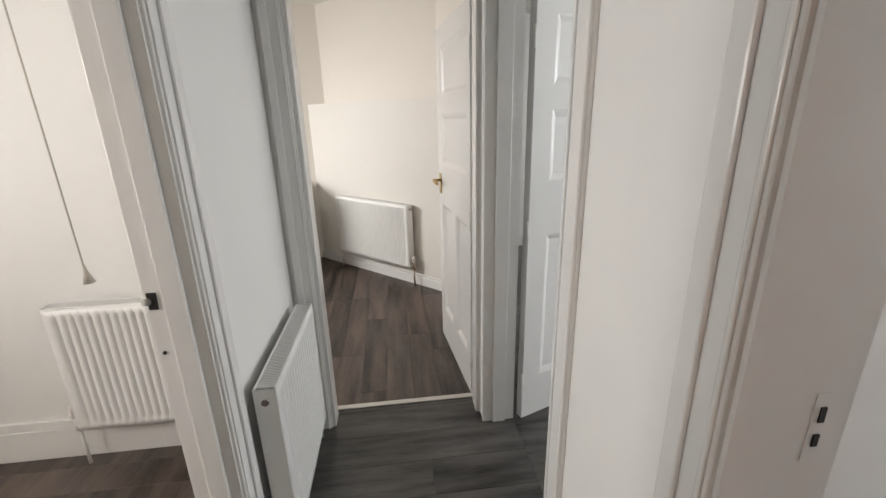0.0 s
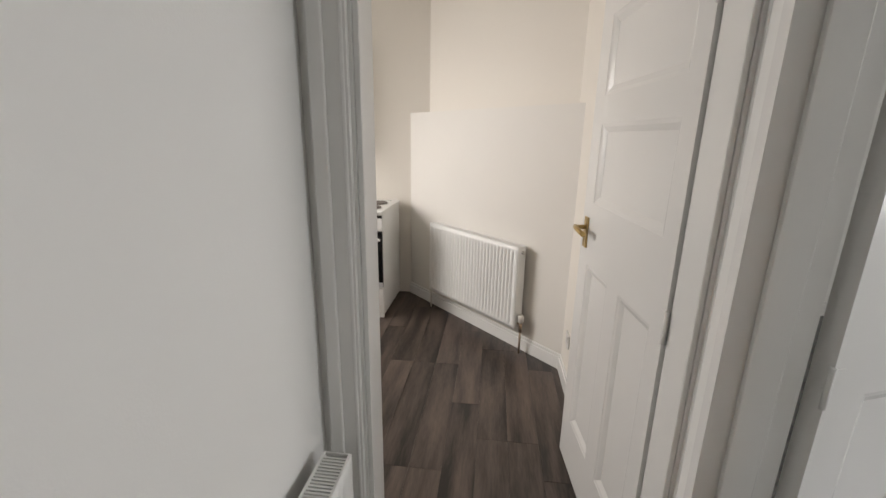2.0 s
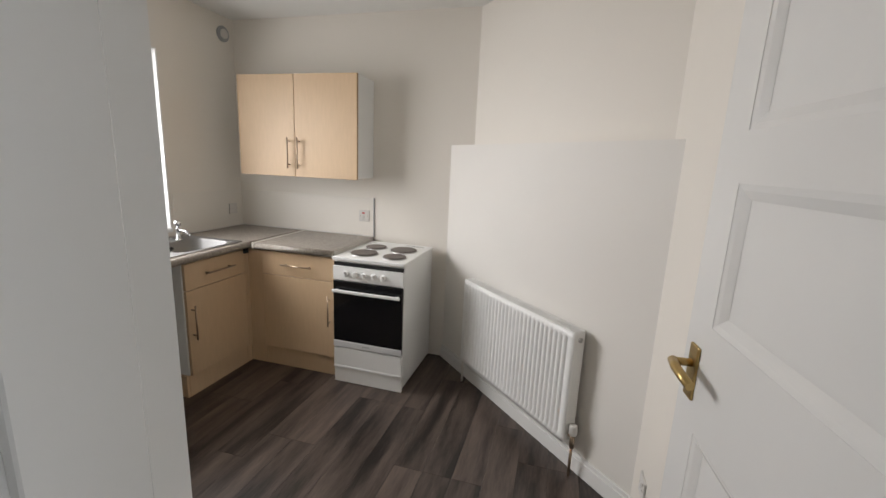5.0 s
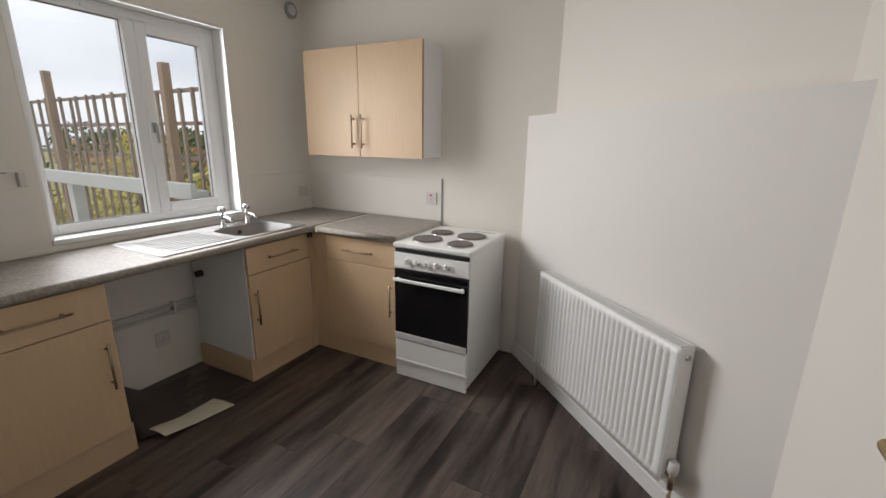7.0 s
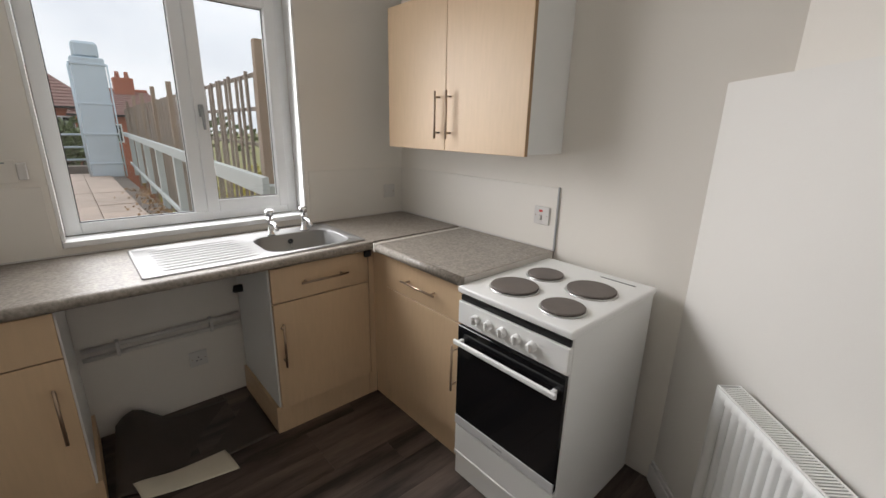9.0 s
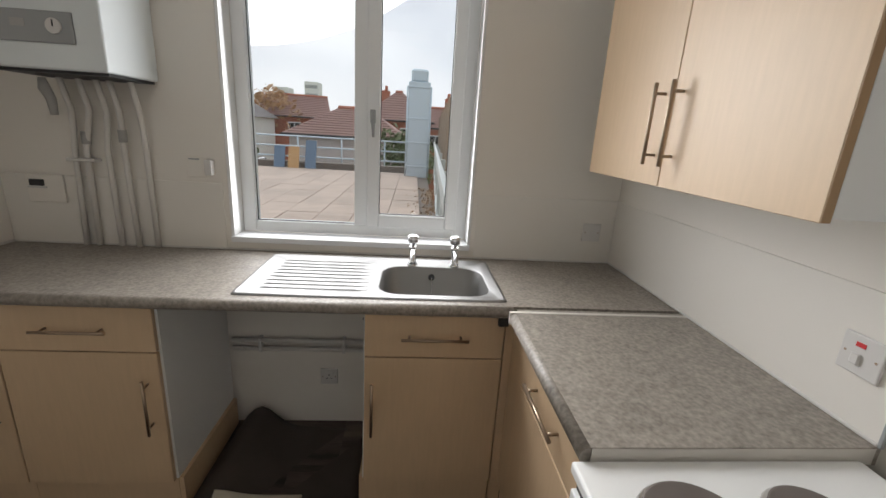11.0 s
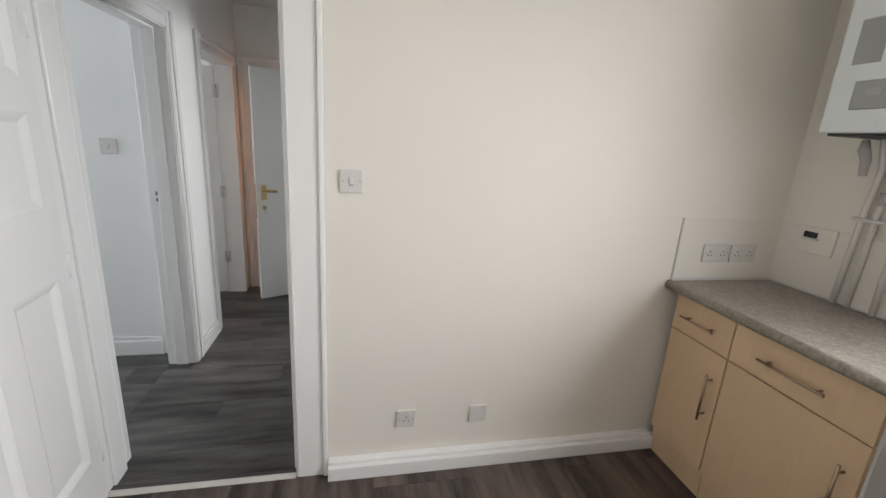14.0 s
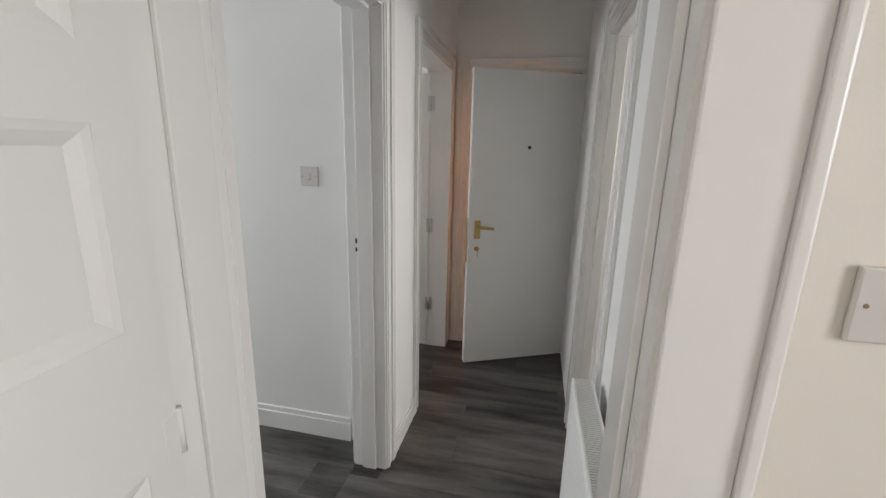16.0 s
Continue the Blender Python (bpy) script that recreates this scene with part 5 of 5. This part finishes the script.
def leaf_cloud(bm, centre, size, n, leaf, rnd):
    for _ in range(n):
        while True:
            p = Vector((rnd.uniform(-1, 1), rnd.uniform(-1, 1), rnd.uniform(-1, 1)))
            if 0.25 < p.length < 1:
                break
        p = Vector((p.x * size[0], p.y * size[1], p.z * size[2])) + Vector(centre)
        a = Vector((rnd.gauss(0, 1), rnd.gauss(0, 1), rnd.gauss(0, 1))).normalized()
        b = a.orthogonal().normalized()
        c = a.cross(b)
        s = leaf * rnd.uniform(0.6, 1.4)
        v = [bm.verts.new(p + s * q) for q in (b, 0.6 * c + 0.2 * a, -b, -0.6 * c + 0.15 * a)]
        bm.faces.new(v)


def tree(name, x, y, base, height, spread, mat, label, seed, leaves=700, leaf=0.22):
    rnd = random.Random(seed)
    root = thing(name, pose(x, y, base), label, "tree")
    bm = bmesh.new()
    tube(bm, [(0, 0, 0), (0.1, 0, height * 0.3), (0, 0.1, height * 0.62)], [0.2, 0.15, 0.06], 8)
    tips = []
    for k in range(7):
        a = k * 0.9 + rnd.uniform(0, 0.5)
        z = height * rnd.uniform(0.3, 0.55)
        tip = (math.cos(a) * spread * 0.6, math.sin(a) * spread * 0.6, z + height * rnd.uniform(0.15, 0.35))
        tips.append(tip)
        tube(bm, [(0, 0, z), (tip[0] * 0.5, tip[1] * 0.5, (z + tip[2]) / 2 + 0.1), tip], [0.08, 0.05, 0.02], 6)
    part("trunk", bm, BARK, root)
    bm = bmesh.new()
    for tip in tips + [(0, 0, height * 0.8)]:
        leaf_cloud(bm, tip, (spread * rnd.uniform(0.35, 0.55), spread * rnd.uniform(0.35, 0.55), height * rnd.uniform(0.12, 0.2)), leaves // 8, leaf, rnd)
    part("crown", bm, mat, root)
    return root


tree("autumn_tree", -44, -12.0, -4, 9.3, 3.2, LEAFO, "bare-topped tree with orange autumn leaves", 1, 900, 0.25)
tree("autumn_tree", -56, -20, -4, 9.0, 3.0, LEAFO, "orange autumn tree behind the houses", 2, 700, 0.25)
tree("green_tree", -23.0, 1.5, -4, 6.0, 1.5, LEAF, "leafy green tree behind the barrier", 3, 900, 0.15)
tree("green_tree", -20.5, -6.2, -0.9, 2.0, 0.9, LEAF, "small green shrub by the parked car", 9, 500, 0.10)
spots = [(-9, 7.5, 5.6, 2.0, LEAFY), (-13, 9, 5.2, 2.2, LEAF), (-7, 9.5, 4.6, 2.0, LEAF), (-17, 13, 6.0, 2.6, LEAFO), (-11, 13, 5.6, 2.4, LEAFY), (-22, 16, 6.4, 3.0, LEAF), (-28, 24, 7, 3.4, LEAFO), (-15, 20, 6.4, 3.0, LEAF), (-36, 20, 7, 3.2, LEAFY), (-5.5, 13, 5.0, 2.2, LEAFO), (-24, 32, 7.0, 3.6, LEAFY), (-40, 34, 7.5, 4.0, LEAF)]
for k, (x, y, hh, s, mat) in enumerate(spots):
    nm = {LEAF: "green_tree", LEAFY: "yellow_tree", LEAFO: "autumn_tree"}[mat]
    lab = {LEAF: "green garden tree beyond the fence", LEAFY: "yellow-green garden tree beyond the fence", LEAFO: "rust coloured garden tree beyond the fence"}[mat]
    tree(nm, x, y, -4, hh, s, mat, lab, 20 + k, 900, 0.16)
rnd = random.Random(8)
bm = bmesh.new()
for k in range(260):
    x, y = rnd.uniform(-34, -2), rnd.uniform(5.0, 26)
    leaf_cloud(bm, (x, y, -3.3 + rnd.uniform(0, 1.9)), (1.1, 0.9, 0.9), 60, 0.13, rnd)
single("garden_shrubs", bm, LEAFY, "yellow-green shrubs in the gardens below", "shrubs", kind="stuff")
bm = bmesh.new()
for k in range(50):
    x, y = rnd.uniform(-120, -80), rnd.uniform(-60, 30)
    leaf_cloud(bm, (x, y, -2 + rnd.uniform(0, 3)), (4, 4, 3), 40, 0.7, rnd)
for k in range(110):
    x, y = rnd.uniform(-100, -8), rnd.uniform(30, 75)
    leaf_cloud(bm, (x, y, -1.5 + rnd.uniform(0, 3.2)), (3.4, 3, 2.4), 70, 0.45, rnd)
single("distant_woods", bm, LEAF, "distant band of trees on the skyline", "woods", kind="stuff")
bm = bmesh.new()
for k in range(110):
    x, y = rnd.uniform(-90, -6), rnd.uniform(26, 62)
    leaf_cloud(bm, (x, y, -2.6 + rnd.uniform(0, 2.6)), (2.8, 2.6, 2.0), 60, 0.38, rnd)
single("autumn_woods", bm, LEAFO, "rust brown band of autumn trees beyond gardens", "woods", kind="stuff")

rnd = random.Random(17)
bm = bmesh.new()
for k in range(700):
    x = rnd.uniform(-12.0, -2.9)
    y = along(x) - 0.02 - abs(rnd.gauss(0, 0.22))
    leaf_cloud(bm, (x, y, -0.012), (0.02, 0.02, 0.004), 1, 0.028, rnd)
single("leaf_litter", bm, LEAFO, "dry brown leaves blown against the fence foot", "leaf litter", kind="stuff")

# ---- floor pieces and paving, last ----
planks(floor_kitchen, WX, EX, -0.005, NY, "y", 0.152, 0.92, VINYL, 3)
planks(floor_hall, HALL_W - 0.14, 0.91, HALL_S, -0.005, "x", 0.19, 1.21, LAMINATE, 5)
planks(floor_east, 0.91, 4.1, -1.2, 2.75, "x", 0.19, 1.21, LAMINATE, 6)
planks(floor_west, WX, -0.236, -2.5, HALL_N, "x", 0.152, 0.92, VINYL, 7)
slab_mesh = mesh("slab", bx(bmesh.new(), -0.4445, 0.4445, -0.2945, 0.2945, -0.05, 0.0, 0.004), SLAB)
rnd = random.Random(11)
for i in range(16):
    for j in range(17):
        x, y = -2.62 - 0.46 - i * 0.9, 1.62 - j * 0.6
        if x - 0.45 < -16.35:
            continue
        ob = new("slab", slab_mesh)
        ob.parent = terrace
        ob.location = (x, y, -0.02 + rnd.uniform(-0.004, 0.004))
